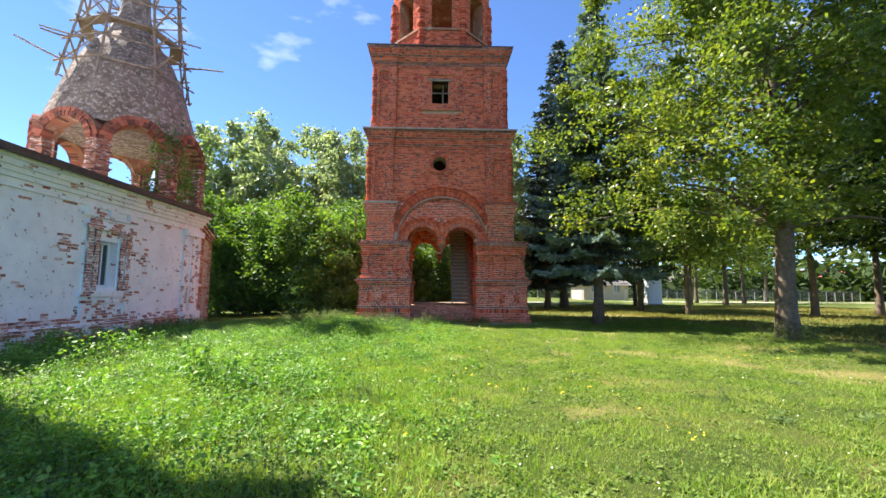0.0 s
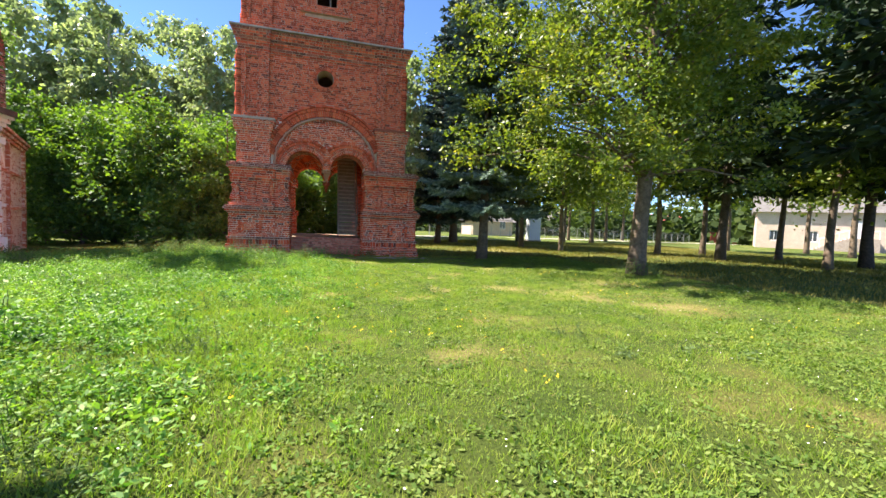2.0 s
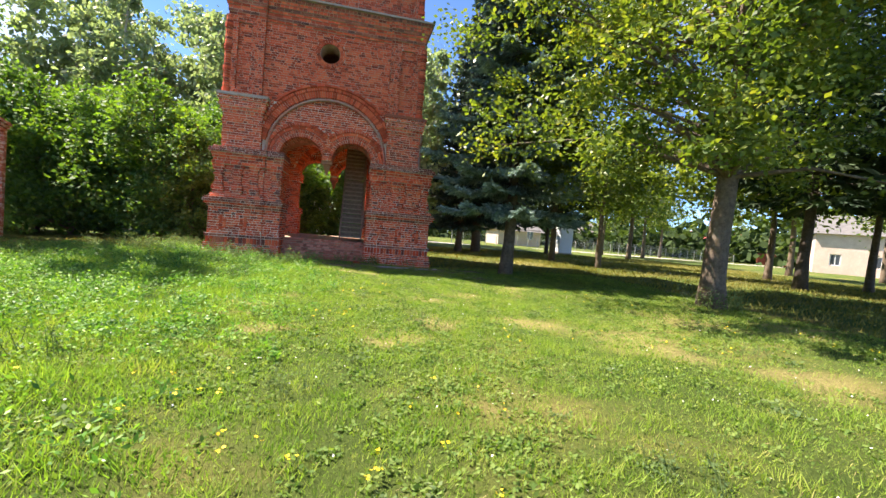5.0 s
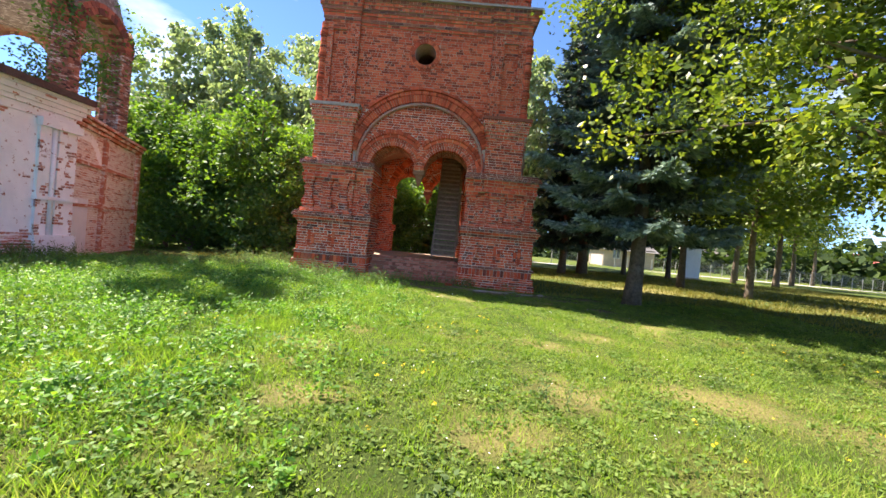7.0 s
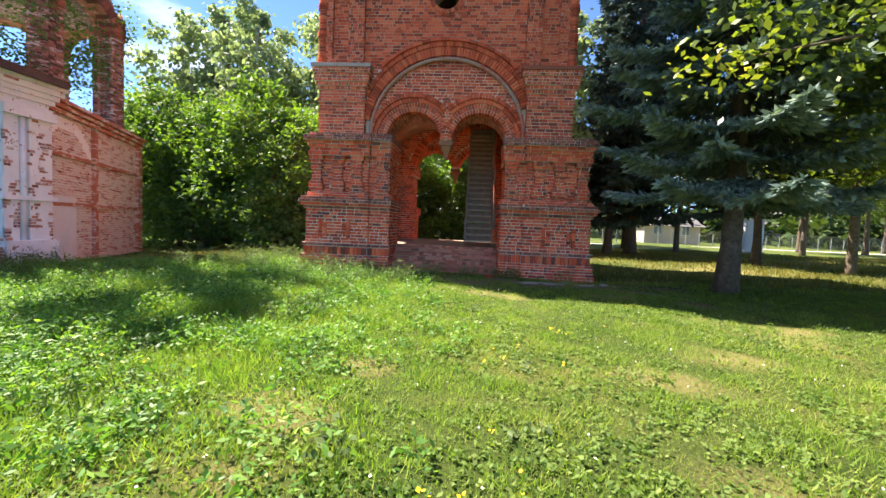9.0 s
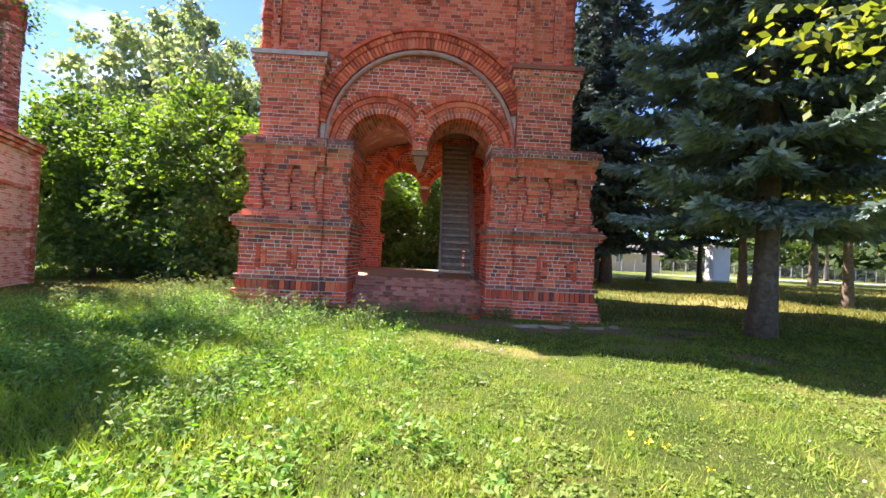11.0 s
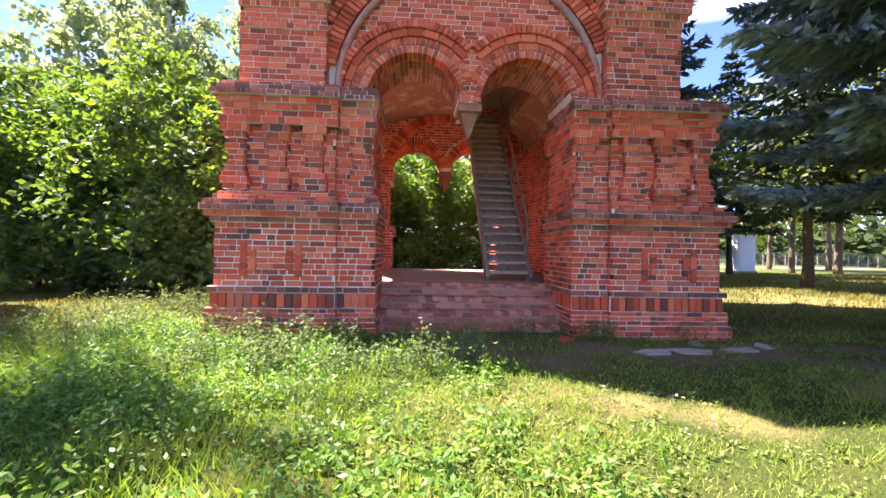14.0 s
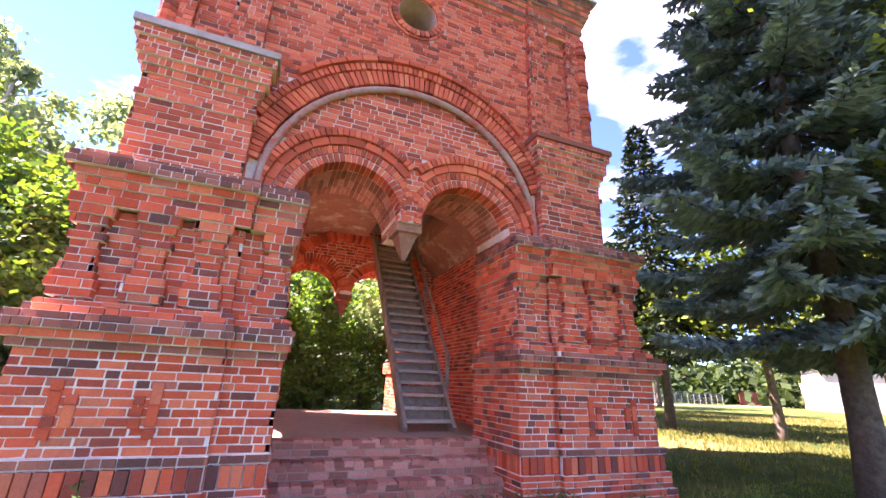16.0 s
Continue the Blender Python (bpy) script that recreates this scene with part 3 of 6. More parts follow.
BIGX, BIGZ = 0.44, 3.96
skin(bricks_all, (-1.97, SPY, 0), (1, 0, 0), (0, -1, 0), 4.71, 3.9, 6.3, lambda u, z: in_spandrel(u - 1.97, z))
block(core, bricks_all, 0.27, 0.61, SPY - 0.012, SPY + 0.3, 3.9, 4.95, "F", long=0.17)
piece("spandrel", core, M_MORTAR, tower)
arch_mid = (A1 + A2) / 2
for c, sgn in ((A1, -1), (A2, 1)):
    acc = Acc()
    keep = lambda x, z: (x - arch_mid) * sgn > 0.04
    for q in range(1, 4):
        voussoirs(acc, c, SPRING, AR - 0.012, 0.93, SPY - 0.02 + q * 0.305, SPY + 0.27 + q * 0.305, 0, math.pi, 0.088, keep)
    ring = tagged(piece("arch_ring", acc, M_BRICK_STEP, tower), kind="stuff")
    voussoirs(acc, c, SPRING, AR - 0.012, 0.93, SPY - 0.02, SPY + 0.27, 0, math.pi, 0.088, keep, owner=ring)
    voussoirs(acc, c, SPRING, 0.93, 1.06, SPY - 0.025, SPY + 0.08, 0, math.pi, 0.088, keep, owner=ring)
    voussoirs(acc, c, SPRING, 1.06, 1.19, SPY - 0.06, SPY + 0.04, 0, math.pi, 0.27, keep, owner=ring)
    voussoirs(acc, c, SPRING, 1.19, 1.33, SPY - 0.10, SPY + 0.04, 0, math.pi, 0.088, keep, owner=ring)
# big relieving arch
acc = Acc()
inner = lambda x, z: z > 3.97 and -1.95 < x < 2.72
rel = new("relieving_arch")
rel.parent = tower
voussoirs(acc, BIGX, BIGZ, 2.3, 2.56, SPY - 0.1, SPY + 0.1, 0.0, math.pi, 0.09, inner, owner=rel)
voussoirs(acc, BIGX, BIGZ, 2.56, 2.7, SPY - 0.12, SPY + 0.1, 0.0, math.pi, 0.09, inner, owner=rel)
voussoirs(acc, BIGX, BIGZ, 2.7, 2.8, SPY - 0.16, SPY + 0.1, 0.5, math.pi - 0.5, 0.27, lambda x, z: z > 5.95, owner=rel)
acc = Acc()
pts = [(BIGX + 2.22 * math.cos(a), SPY - 0.06, BIGZ + 2.22 * math.sin(a)) for a in np.linspace(0.0, math.pi, 49)]
acc.tube(pts, [0.06] * 49, 8)
piece("arch_moulding", acc, M_ROLL, tower, "pale worn limewashed roll moulding", True)
# hanging stone between the arches
acc = Acc()
k = len(acc.v)
for hw, z in ((0.2, 3.9), (0.2, 3.76), (0.15, 3.74), (0.03, 3.36)):
    for sx, sy in ((-1, -1), (1, -1), (1, 1), (-1, 1)):
        acc.v.append((arch_mid + sx * hw, 20.86 + sy * hw * 1.25, z))
for i in range(3):
    for j in range(4):
        a, b = k + 4 * i + j, k + 4 * i + (j + 1) % 4
        acc.f.append((a, b, b + 4, a + 4))
acc.f += [(k, k + 1, k + 2, k + 3), (k + 15, k + 14, k + 13, k + 12)]
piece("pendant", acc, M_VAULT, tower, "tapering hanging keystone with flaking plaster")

# wall of the first storey with its round window
OCX, OCZ, OCR = 0.3, 7.95, 0.37
core = Acc()
W1L, W1R, T1L, T1R = -2.05, 2.62, -3.38, 4.0
core.span(T1L + 0.12, OCX - OCR, SPY, 21.4, 5.9, 8.75)
core.span(OCX + OCR, T1R - 0.12, SPY, 21.4, 5.9, 8.75)
half = lambda x: math.sqrt(max(0, OCR ** 2 - (x - OCX) ** 2))
core.strips(OCX - OCR, OCX + OCR, SPY, 21.4, lambda x: 5.9, lambda x: OCZ - half(x), 20)
core.strips(OCX - OCR, OCX + OCR, SPY, 21.4, lambda x: OCZ + half(x), lambda x: 8.75, 20)
skin(bricks_all, (W1L, SPY, 0), (1, 0, 0), (0, -1, 0), W1R - W1L, 5.95, 8.75,
     lambda u, z: math.hypot(u + W1L - OCX, z - OCZ) > 0.52 and math.hypot(u + W1L - BIGX, z - BIGZ) > 2.83)
piece("storey_wall", core, M_MORTAR_RED, tower)
acc = Acc()
voussoirs(acc, OCX, OCZ, OCR, 0.5, SPY - 0.05, SPY + 0.3, 0, 2 * math.pi, 0.088)
voussoirs(acc, OCX, OCZ, 0.5, 0.56, SPY - 0.03, SPY + 0.1, 0, 2 * math.pi, 0.2)
tagged(piece("round_window", acc, M_BRICK, tower, "round brick-framed oculus"), kind="stuff")


def corner_pilaster(core, x0, x1, z0, z1, y, out):
    """A corner strip with a sunk panel and a half-round shaft at its outer edge."""
    w = x1 - x0
    block(core, out, x0, x1, y + 0.1, 21.4, z0, z1, "FLR")
    a, b = x0 + w * 0.3, x0 + w * 0.66
    block(core, out, x0, a, y, y + 0.2, z0, z1, "FLR", long=0.13)
    block(core, out, b, x1, y, y + 0.2, z0, z1, "FLR", long=0.13)
    block(core, out, a, b, y, y + 0.2, z0, z0 + 0.3, "F")
    block(core, out, a, b, y, y + 0.2, z1 - 0.22, z1, "F")


def course_shaft(name, x, y, z0, z1, r, parent):
    """A round shaft laid in brick courses, with swelling rings."""
    acc = Acc()
    n = round((z1 - z0) / COURSE)
    for i in range(n):
        z = z0 + (z1 - z0) * i / n
        q = r * (1.22 if i % 9 in (0, 1) else 1.0) * rng.uniform(0.96, 1.03)
        acc.tube([(x, y, z), (x, y, z + (z1 - z0) / n - 0.014)], [q, q], 9)
    core = Acc()
    core.tube([(x, y, z0), (x, y, z1)], [r * 0.9, r * 0.9], 9)
    return piece("core", core, M_MORTAR_RED, tagged(piece(name, acc, M_BRICK, parent), kind="stuff"))


T2L, T2R, W2L, W2R = -3.22, 3.78, -1.98, 2.56
for a, b, z0, z1, yy in ((T1L, W1L, 5.9, 8.75, 20.44), (W1R, T1R, 5.9, 8.75, 20.44), (T2L, W2L, 10.05, 13.1, 20.6), (W2R, T2R, 10.05, 13.1, 20.6)):
    core = Acc()
    corner_pilaster(core, a, b, z0, z1, yy, bricks_all)
    piece("corner_pilaster", core, M_MORTAR_RED, tower)
for xa, xb, zs in ((T1L, T1R, (5.95, 8.7)), (T2L, T2R, (10.1, 13.05))):
    for x in (xa + 0.1, xb - 0.1):
        course_shaft("shaft", x, 20.5 if zs[0] < 9 else 20.66, zs[0], zs[1], 0.13, tower)


def cornice(z0, x0, x1, ym, steps, cut):
    """Stepped brick cornice; it breaks forward over the corner pilasters."""
    core = Acc()
    z = z0
    for q, (h, d) in enumerate(steps):
        # Some courses go dark: weathering plus painted shadow lines under the steps.
        into = bricks_dark if q in (1, 4, 7) else bricks_all
        block(core, into, x0 - d, x1 + d, ym - d, BACK - 0.3 + d, z, z + h, "FLRB", long=0.13 if d > 0.15 else 0.27)
        for a, b in ((x0 - d, cut[0] + d * 0.4), (cut[1] - d * 0.4, x1 + d)):
            block(core, into, a, b, ym - d - 0.09, ym - d + 0.05, z, z + h, "FLR", long=0.13 if d > 0.15 else 0.27)
        z += h
    return piece("cornice", core, M_MORTAR_RED, tower), z


STEPS = [(0.1, 0.02), (0.1, 0.05), (0.12, 0.05), (0.1, 0.09), (0.1, 0.13), (0.12, 0.17), (0.1, 0.2), (0.12, 0.24)]
_, zc = cornice(8.75, T1L + 0.1, T1R - 0.1, 20.54, STEPS, (W1L, W1R))
acc = Acc()
acc.span(T1L - 0.22, T1R + 0.22, 20.14, BACK, zc, zc + 0.07)
piece("ledge", acc, M_CEMENT, tower, "weathered grey cement ledge")
core = Acc()
block(core, bricks_all, T2L - 0.04, T2R + 0.04, 20.6, BACK - 0.4, zc + 0.07, 10.05, "FLRB")
piece("cornice", core, M_MORTAR_RED, tower)

# second storey wall with the square window
core = Acc()
WX0, WX1, WZ0, WZ1 = -0.14, 0.72, 11.2, 12.4
SY2 = 20.72
core.span(T2L + 0.1, WX0, SY2, 21.4, 10.05, 13.1)
core.span(WX1, T2R - 0.1, SY2, 21.4, 10.05, 13.1)
core.span(WX0, WX1, SY2, 21.4, 10.05, WZ0)
core.span(WX0, WX1, SY2, 21.4, WZ1, 13.1)
skin(bricks_all, (W2L, SY2, 0), (1, 0, 0), (0, -1, 0), W2R - W2L, 10.05, 13.1, lambda u, z: not (-0.72 < u + W2L < 1.3 and 10.65 < z < 12.95))
piece("storey_wall", core, M_MORTAR_RED, tower)
frame_ob = new("window_frame")
frame_ob.parent = tower
core = Acc()
fr = []
block(core, fr, -0.74, -0.42, 20.58, SY2 + 0.02, 10.95, 12.7, "FLR", long=0.13)
block(core, fr, 1.0, 1.32, 20.58, SY2 + 0.02, 10.95, 12.7, "FLR", long=0.13)
block(core, fr, -0.42, WX0, 20.65, SY2 + 0.02, 10.95, 12.6, "F", long=0.13)
block(core, fr, WX1, 1.0, 20.65, SY2 + 0.02, 10.95, 12.6, "F", long=0.13)
block(core, fr, -0.42, 1.0, 20.66, SY2 + 0.02, 10.95, WZ0, "F")
block(core, fr, -0.42, 1.0, 20.62, SY2 + 0.02, WZ1 + 0.14, 12.7, "F")
block(core, fr, -0.8, 1.38, 20.54, SY2 + 0.02, 10.8, 10.95, "FLR")
block(core, fr, -0.78, 1.36, 20.54, SY2 + 0.02, 12.7, 12.82, "FLR")
block(core, fr, -0.5, 1.08, 20.56, SY2 + 0.02, 12.82, 12.95, "FLR")
for c, w in ((-0.1, 0.24), (0.68, 0.24), (0.29, 0.16)):
    block(core, fr, c - w, c + w, 20.58, SY2 + 0.02, 12.95, 13.09, "FLR", long=0.13)
piece("surround_core", core, M_MORTAR_RED, frame_ob)
tagged(piece("surround_bricks", bricks_acc(fr), M_BRICK, frame_ob), kind="stuff")
acc = Acc()
acc.span(-0.34, 0.92, 20.6, SY2 + 0.3, WZ1, WZ1 + 0.12)
piece("lintel", acc, M_WOOD, frame_ob, "dark wooden lintel board")
acc = Acc()
acc.span(WX0 + 0.55, WX0 + 0.62, 21.1, 21.16, WZ0, WZ1)
acc.span(WX0, WX1, 21.1, 21.16, WZ0 + 0.75, WZ0 + 0.81)
piece("bar", acc, M_WOOD, frame_ob)
_, zc2 = cornice(13.1, T2L + 0.1, T2R - 0.1, 20.7, [(0.12, 0.03), (0.22, 0.05), (0.1, 0.1), (0.12, 0.14), (0.1, 0.19), (0.12, 0.23), (0.12, 0.28), (0.14, 0.33)], (W2L, W2R))
acc = Acc()
acc.span(T2L - 0.3, T2R + 0.3, 20.3, BACK - 0.05, zc2, zc2 + 0.08)
piece("ledge", acc, M_IRON_ROOF, tower, "rusty sheet iron covering the cornice")

# side and back walls of the shaft
for z0, z1, l, r in ((5.9, 8.75, T1L + 0.08, T1R - 0.08), (10.05, 13.1, T2L + 0.08, T2R - 0.08)):
    for xa, xb, ya, yb, faces in ((l, l + 0.8, 21.4, BACK - 1.11, "L"), (r - 0.8, r, 21.4, BACK - 1.11, "R"), (l, r, BACK - 1.1, BACK - 0.3, "BLR")):
        core = Acc()
        block(core, bricks_all, xa, xb, ya, yb, z0, z1, faces)
        piece("shaft_wall", core, M_MORTAR_RED, tower)
for l, r, z in ((T1L + 0.1, T1R - 0.1, 8.8), (T2L + 0.1, T2R - 0.1, zc2 - 0.3)):
    core = Acc()
    core.span(l, r, 21.3, BACK - 0.5, z, z + 0.17)
    piece("shaft_floor", core, M_WOOD, tower)

# ground storey: side walls, back piers and arches
def solo(name, *box, **kw):
    core = Acc()
    block(core, *box, **kw)
    return piece(name, core, M_MORTAR, tower)


SIDE_C, SIDE_R = 23.35, 1.3


def side_low(y):
    d = abs(y - SIDE_C)
    return 0.78 if d > SIDE_R else 3.2 + math.sqrt(max(0, SIDE_R ** 2 - d * d))


solo("wall_block", bricks_all, 3.05, 4.3, 21.75, 26.6, -0.4, 5.9, "LR")
core = Acc()
core.strips(21.75, 26.6, -3.3, -2.2, side_low, lambda y: 5.9, 60, "y")
piece("side_arch", core, M_MORTAR, tower)
solo("wall_block", bricks_all, -3.4, -2.1, 21.75, SIDE_C - SIDE_R, -0.4, 3.2, "LRFB")
solo("wall_block", bricks_all, -3.4, -2.1, SIDE_C + SIDE_R, 26.6, -0.4, 3.2, "LRFB")
core = Acc()
core.span(-3.4, -2.1, SIDE_C - SIDE_R, SIDE_C + SIDE_R, -0.4, 0.78)
piece("side_sill", core, M_MORTAR, tower)
skin(bricks_all, (-3.3, 21.75, 0), (0, 1, 0), (-1, 0, 0), 4.85, 3.2, 5.9, lambda u, z: math.hypot(u + 21.75 - SIDE_C, z - 3.2) > SIDE_R + 0.05)
core = Acc()
core.strips(-1.97, 2.74, 26.6, BACK - 0.3, arch_low, lambda x: 5.9, 96)
piece("back_arch", core, M_MORTAR, tower)
for face, yy in ((-1, 26.6), (1, BACK - 0.3)):
    skin(bricks_in if face < 0 else bricks_all, (-1.97, yy, 0), (1, 0, 0), (0, face, 0), 4.71, 3.9, 5.9,
         lambda u, z: all(math.hypot(u - 1.97 - c, z - SPRING) > 1.07 for c in (A1, A2)))
for x0, x1, fa in ((-3.5, -1.25, "FRLB"), (2.1, 4.5, "FLRB")):
    solo("wall_block", bricks_in, x0, x1, 26.5, BACK - 0.15, -0.4, 1.8, fa)
    solo("wall_block", bricks_in, x0 - 0.08, x1 + 0.08, 26.42, BACK - 0.05, 1.8, 2.1, fa)
    solo("wall_block", bricks_in, x0 + 0.1, x1 - 0.1, 26.58, BACK - 0.25, 2.1, 3.5, fa)
    solo("wall_block", bricks_in, x0 - 0.02, x1 + 0.02, 26.48, BACK - 0.15, 3.5, 3.95, fa)
    solo("wall_block", bricks_in, x0 + 0.1, x1 - 0.6 if x0 < 0 else x1 - 0.1, 26.6, BACK - 0.3, 3.95, 5.9, "FB")
for c, sgn in ((A1, -1), (A2, 1)):
    acc = Acc()
    keep = lambda x, z: (x - arch_mid) * sgn > 0.04
    for q in range(4):
        voussoirs(acc, c, SPRING, AR - 0.012, 1.06, 26.56 + q * 0.27, 26.81 + q * 0.27, 0, math.pi, 0.088, keep)
    tagged(piece("arch_ring", acc, M_BRICK, tower), kind="stuff")
acc = Acc()
voussoirs(acc, arch_mid, 3.7, 1.72, 1.98, 26.38, 26.62, 0.25, math.pi - 0.25, 0.09)
tagged(piece("inner_arch", acc, M_BRICK, tower, "brick relieving arch inside the gateway"), kind="stuff")
acc = Acc()
k = len(acc.v)
for hw, z in ((0.2, 3.9), (0.2, 3.72), (0.14, 3.7), (0.03, 3.3)):
    for sx, sy in ((-1, -1), (1, -1), (1, 1), (-1, 1)):
        acc.v.append((arch_mid + sx * hw, 27.0 + sy * hw * 1.6, z))
for i in range(3):
    for j in range(4):
        a, b = k + 4 * i + j, k + 4 * i + (j + 1) % 4
        acc.f.append((a, b, b + 4, a + 4))
acc.f += [(k, k + 1, k + 2, k + 3), (k + 15, k + 14, k + 13, k + 12)]
piece("pendant", acc, M_BRICK_DARK, tower)

# vault over the gateway, open where the stair passes
acc = Acc()
vault = lambda x: 4.45 + 1.15 * math.sqrt(max(0.0, 1 - ((x - 0.42) / 2.66) ** 2))
acc.strips(-2.22, 3.06, 21.7, 23.6, vault, lambda x: 5.9, 40)
acc.strips(-2.22, 0.85, 23.6, 26.62, vault, lambda x: 5.9, 24)
acc.strips(2.3, 3.06, 23.6, 26.62, vault, lambda x: 5.9, 8)
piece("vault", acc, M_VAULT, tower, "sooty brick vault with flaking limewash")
# platform and steps
acc = Acc()
acc.span(-2.15, 3.1, 21.3, BACK - 0.1, -0.4, 0.74)
piece("platform", acc, M_SOIL, tower, "dusty trampled earth and brick floor")
for i, (y0, z1) in enumerate(((20.38, 0.13), (20.66, 0.33), (20.95, 0.54), (21.22, 0.76))):
    core, st = Acc(), []
    block(core, st, -1.06, 2.12, y0, 21.5, -0.3, z1 - 0.03, "F")
    stp = piece("step", core, M_SOIL, tower, "worn crumbling brick step")
    n = 24
    for j in range(n):
        c = -1.06 + 3.18 * (j + 0.5) / n
        st.append((Vector((c, y0 + 0.12 + rng.uniform(-0.015, 0.02), z1 - 0.035 + rng.uniform(-0.012, 0.006))), Vector((3.18 / n / 2 - 0.006, 0, 0)), Vector((0, 0.135, 0)), 0.036))
    tagged(piece("step_bricks", bricks_acc(st), M_BRICK_STEP, stp), kind="stuff")

# octagonal belfry
OC = Vector((0.35, 24.1, 0))
core, ob_b = Acc(), []
RB = 3.05


def octagon(r, z0, z1, skip=False):
    ap = r * math.cos(math.pi / 8)
    hw = r * math.sin(math.pi / 8)
    for i in range(8):
        an = math.pi / 4 * i - math.pi / 2
        n = Vector((math.cos(an), math.sin(an), 0))
        u = Vector((-n.y, n.x, 0))
        yield n, u, ap, hw


# The core takes the dark vault plaster so the openings look shaded inside.
core.span(-2.3, 3.0, 21.4, 26.8, 14.3, 14.42)
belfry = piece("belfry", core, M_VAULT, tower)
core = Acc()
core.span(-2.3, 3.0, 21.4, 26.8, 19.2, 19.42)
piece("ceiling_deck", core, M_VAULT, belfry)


def belfry_box(name, c, z, a, b, h):
    acc = Acc()
    acc.box((c.x, c.y, z), a, b, (0, 0, h))
    piece(name, acc, M_VAULT, belfry)


for n, u, ap, hw in octagon(RB, 14, 16):
    belfry_box("parapet", OC + n * (ap - 0.35), 15.0, u * hw, n * 0.35, 0.65)
    skin(ob_b, OC + n * ap - u * hw, u, n, 2 * hw, 14.35, 15.62)
    belfry_box("coping", OC + n * (ap - 0.3), 15.71, u * (hw + 0.06), n * 0.4, 0.06)
    for s in (-1, 1):
        belfry_box("pier", OC + n * (ap - 0.35) + u * s * (hw - 0.3), 17.0, u * 0.3, n * 0.35, 1.25)
        skin(ob_b, OC + n * ap + u * (s * (hw - 0.3) - 0.3), u, n, 0.6, 15.77, 18.2, long=0.13)
    belfry_box("lintel", OC + n * (ap - 0.35), 18.8, u * hw, n * 0.35, 0.6)
    skin(ob_b, OC + n * ap - u * hw, u, n, 2 * hw, 18.2, 19.4)
tagged(piece("brickwork", bricks_acc(ob_b), M_BRICK, belfry), kind="stuff")
for n, u, ap, hw in octagon(RB, 14, 16):
    e = OC + n * (ap - 0.06) + u * hw
    course_shaft("corner_shaft", e.x, e.y, 14.4, 18.2, 0.19, tower)

# ---- wooden stair ----
stair = thing("wooden_stair", "steep grey weathered wooden stair rising into the vault", "stairs")
S0, S1, SXL, SXR = Vector((0, 22.3, 0.74)), Vector((0, 26.5, 5.6)), 1.08, 2.0
sdir = (S1 - S0).normalized()
for x in (SXL, SXR):
    acc = Acc()
    mid = (S0 + S1) / 2
    acc.box((x, mid.y, mid.z), (0.032, 0, 0), sdir * ((S1 - S0).length / 2), Vector((0, -sdir.z, sdir.y)) * 0.13)
    piece("stringer", acc, M_WOOD, stair)
for i in range(22):
    p = S0.lerp(S1, (i + 0.8) / 22.5)
    acc = Acc()
    acc.box(((SXL + SXR) / 2, p.y, p.z + rng.uniform(-0.01, 0.01)), ((SXR - SXL) / 2 - 0.03, 0, 0), (0, 0.13, 0), (0, 0, 0.028))
    # Treads use a paler copy of the wood, painting in the light they catch.
    piece("tread", acc, M_WOOD_LIGHT, stair)
    acc = Acc()
    acc.box(((SXL + SXR) / 2, p.y + 0.2, p.z + 0.1), ((SXR - SXL) / 2 - 0.03, 0, 0), (0, 0.01, 0), (0, 0, 0.075 + rng.uniform(-0.02, 0.015)))
    piece("riser", acc, M_WOOD, stair)
for x in (SXR + 0.06,):
    acc = Acc()
    acc.tube([(x, S0.y + 0.5, S0.z + 1.35), (x, S1.y - 0.2, S1.z + 0.6)], [0.03, 0.03], 6)
    piece("handrail", acc, M_WOOD, stair)
    for f in (0.12, 0.5, 0.85):
        p = S0.lerp(S1, f)
        acc = Acc()
        acc.span(x - 0.03, x + 0.03, p.y - 0.03, p.y + 0.03, p.z, p.z + 0.85)
        piece("baluster", acc, M_WOOD, stair)

# ---- church ----
CX = -11.0          # plane of the white wall
church = thing("church", "ruined whitewashed brick church with peeling walls", "church")
WY0, WY1, WZT = -9.0, 19.6, 4.55
core, cb = Acc(), []
WIN = (13.75, 14.65, 1.5, 3.05)
core.span(CX - 0.9, CX, WY0, WIN[0], -1.0, WZT)
core.span(CX - 0.9, CX, WIN[1], WY1, -1.0, WZT)
core.span(CX - 0.9, CX, WIN[0], WIN[1], -1.0, WIN[2])
core.span(CX - 0.9, CX, WIN[0], WIN[1], WIN[3], WZT)
piece("wall", core, M_WHITE, church, "whitewashed wall with flaking paint and bare brick spots")


def bare(y, z):
    """Where the paint has come off."""
    v = 0.7 * noise.noise(Vector((y * 0.6, z * 1.1, 3.0))) + 0.75 * noise.noise(Vector((y * 3.4, z * 7.0, 8.0)))
    lim = 0.4 if z > 0.55 else -0.1
    if abs(y - 14.2) < 1.0 and 0.6 < z < 3.7:
        lim = 0.05
    return v > lim


skin(cb, (CX, 5.0, 0), (0, 1, 0), (1, 0, 0), WY1 - 5.0, -0.6, WZT,
     lambda u, z: not (WIN[0] - 0.1 < u + 5.0 < WIN[1] + 0.1 and WIN[2] - 0.1 < z < WIN[3] + 0.1) and bare(u + 5.0, z), proud=0.006, course=0.09)
tagged(piece("bare_brick", bricks_acc(cb), M_BRICK_OLD, church), kind="stuff")
# cornice, pilasters, plinth
cb = []


def church_span(name, *box):
    acc = Acc()
    acc.span(*box)
    return piece(name, acc, M_WHITE, church)


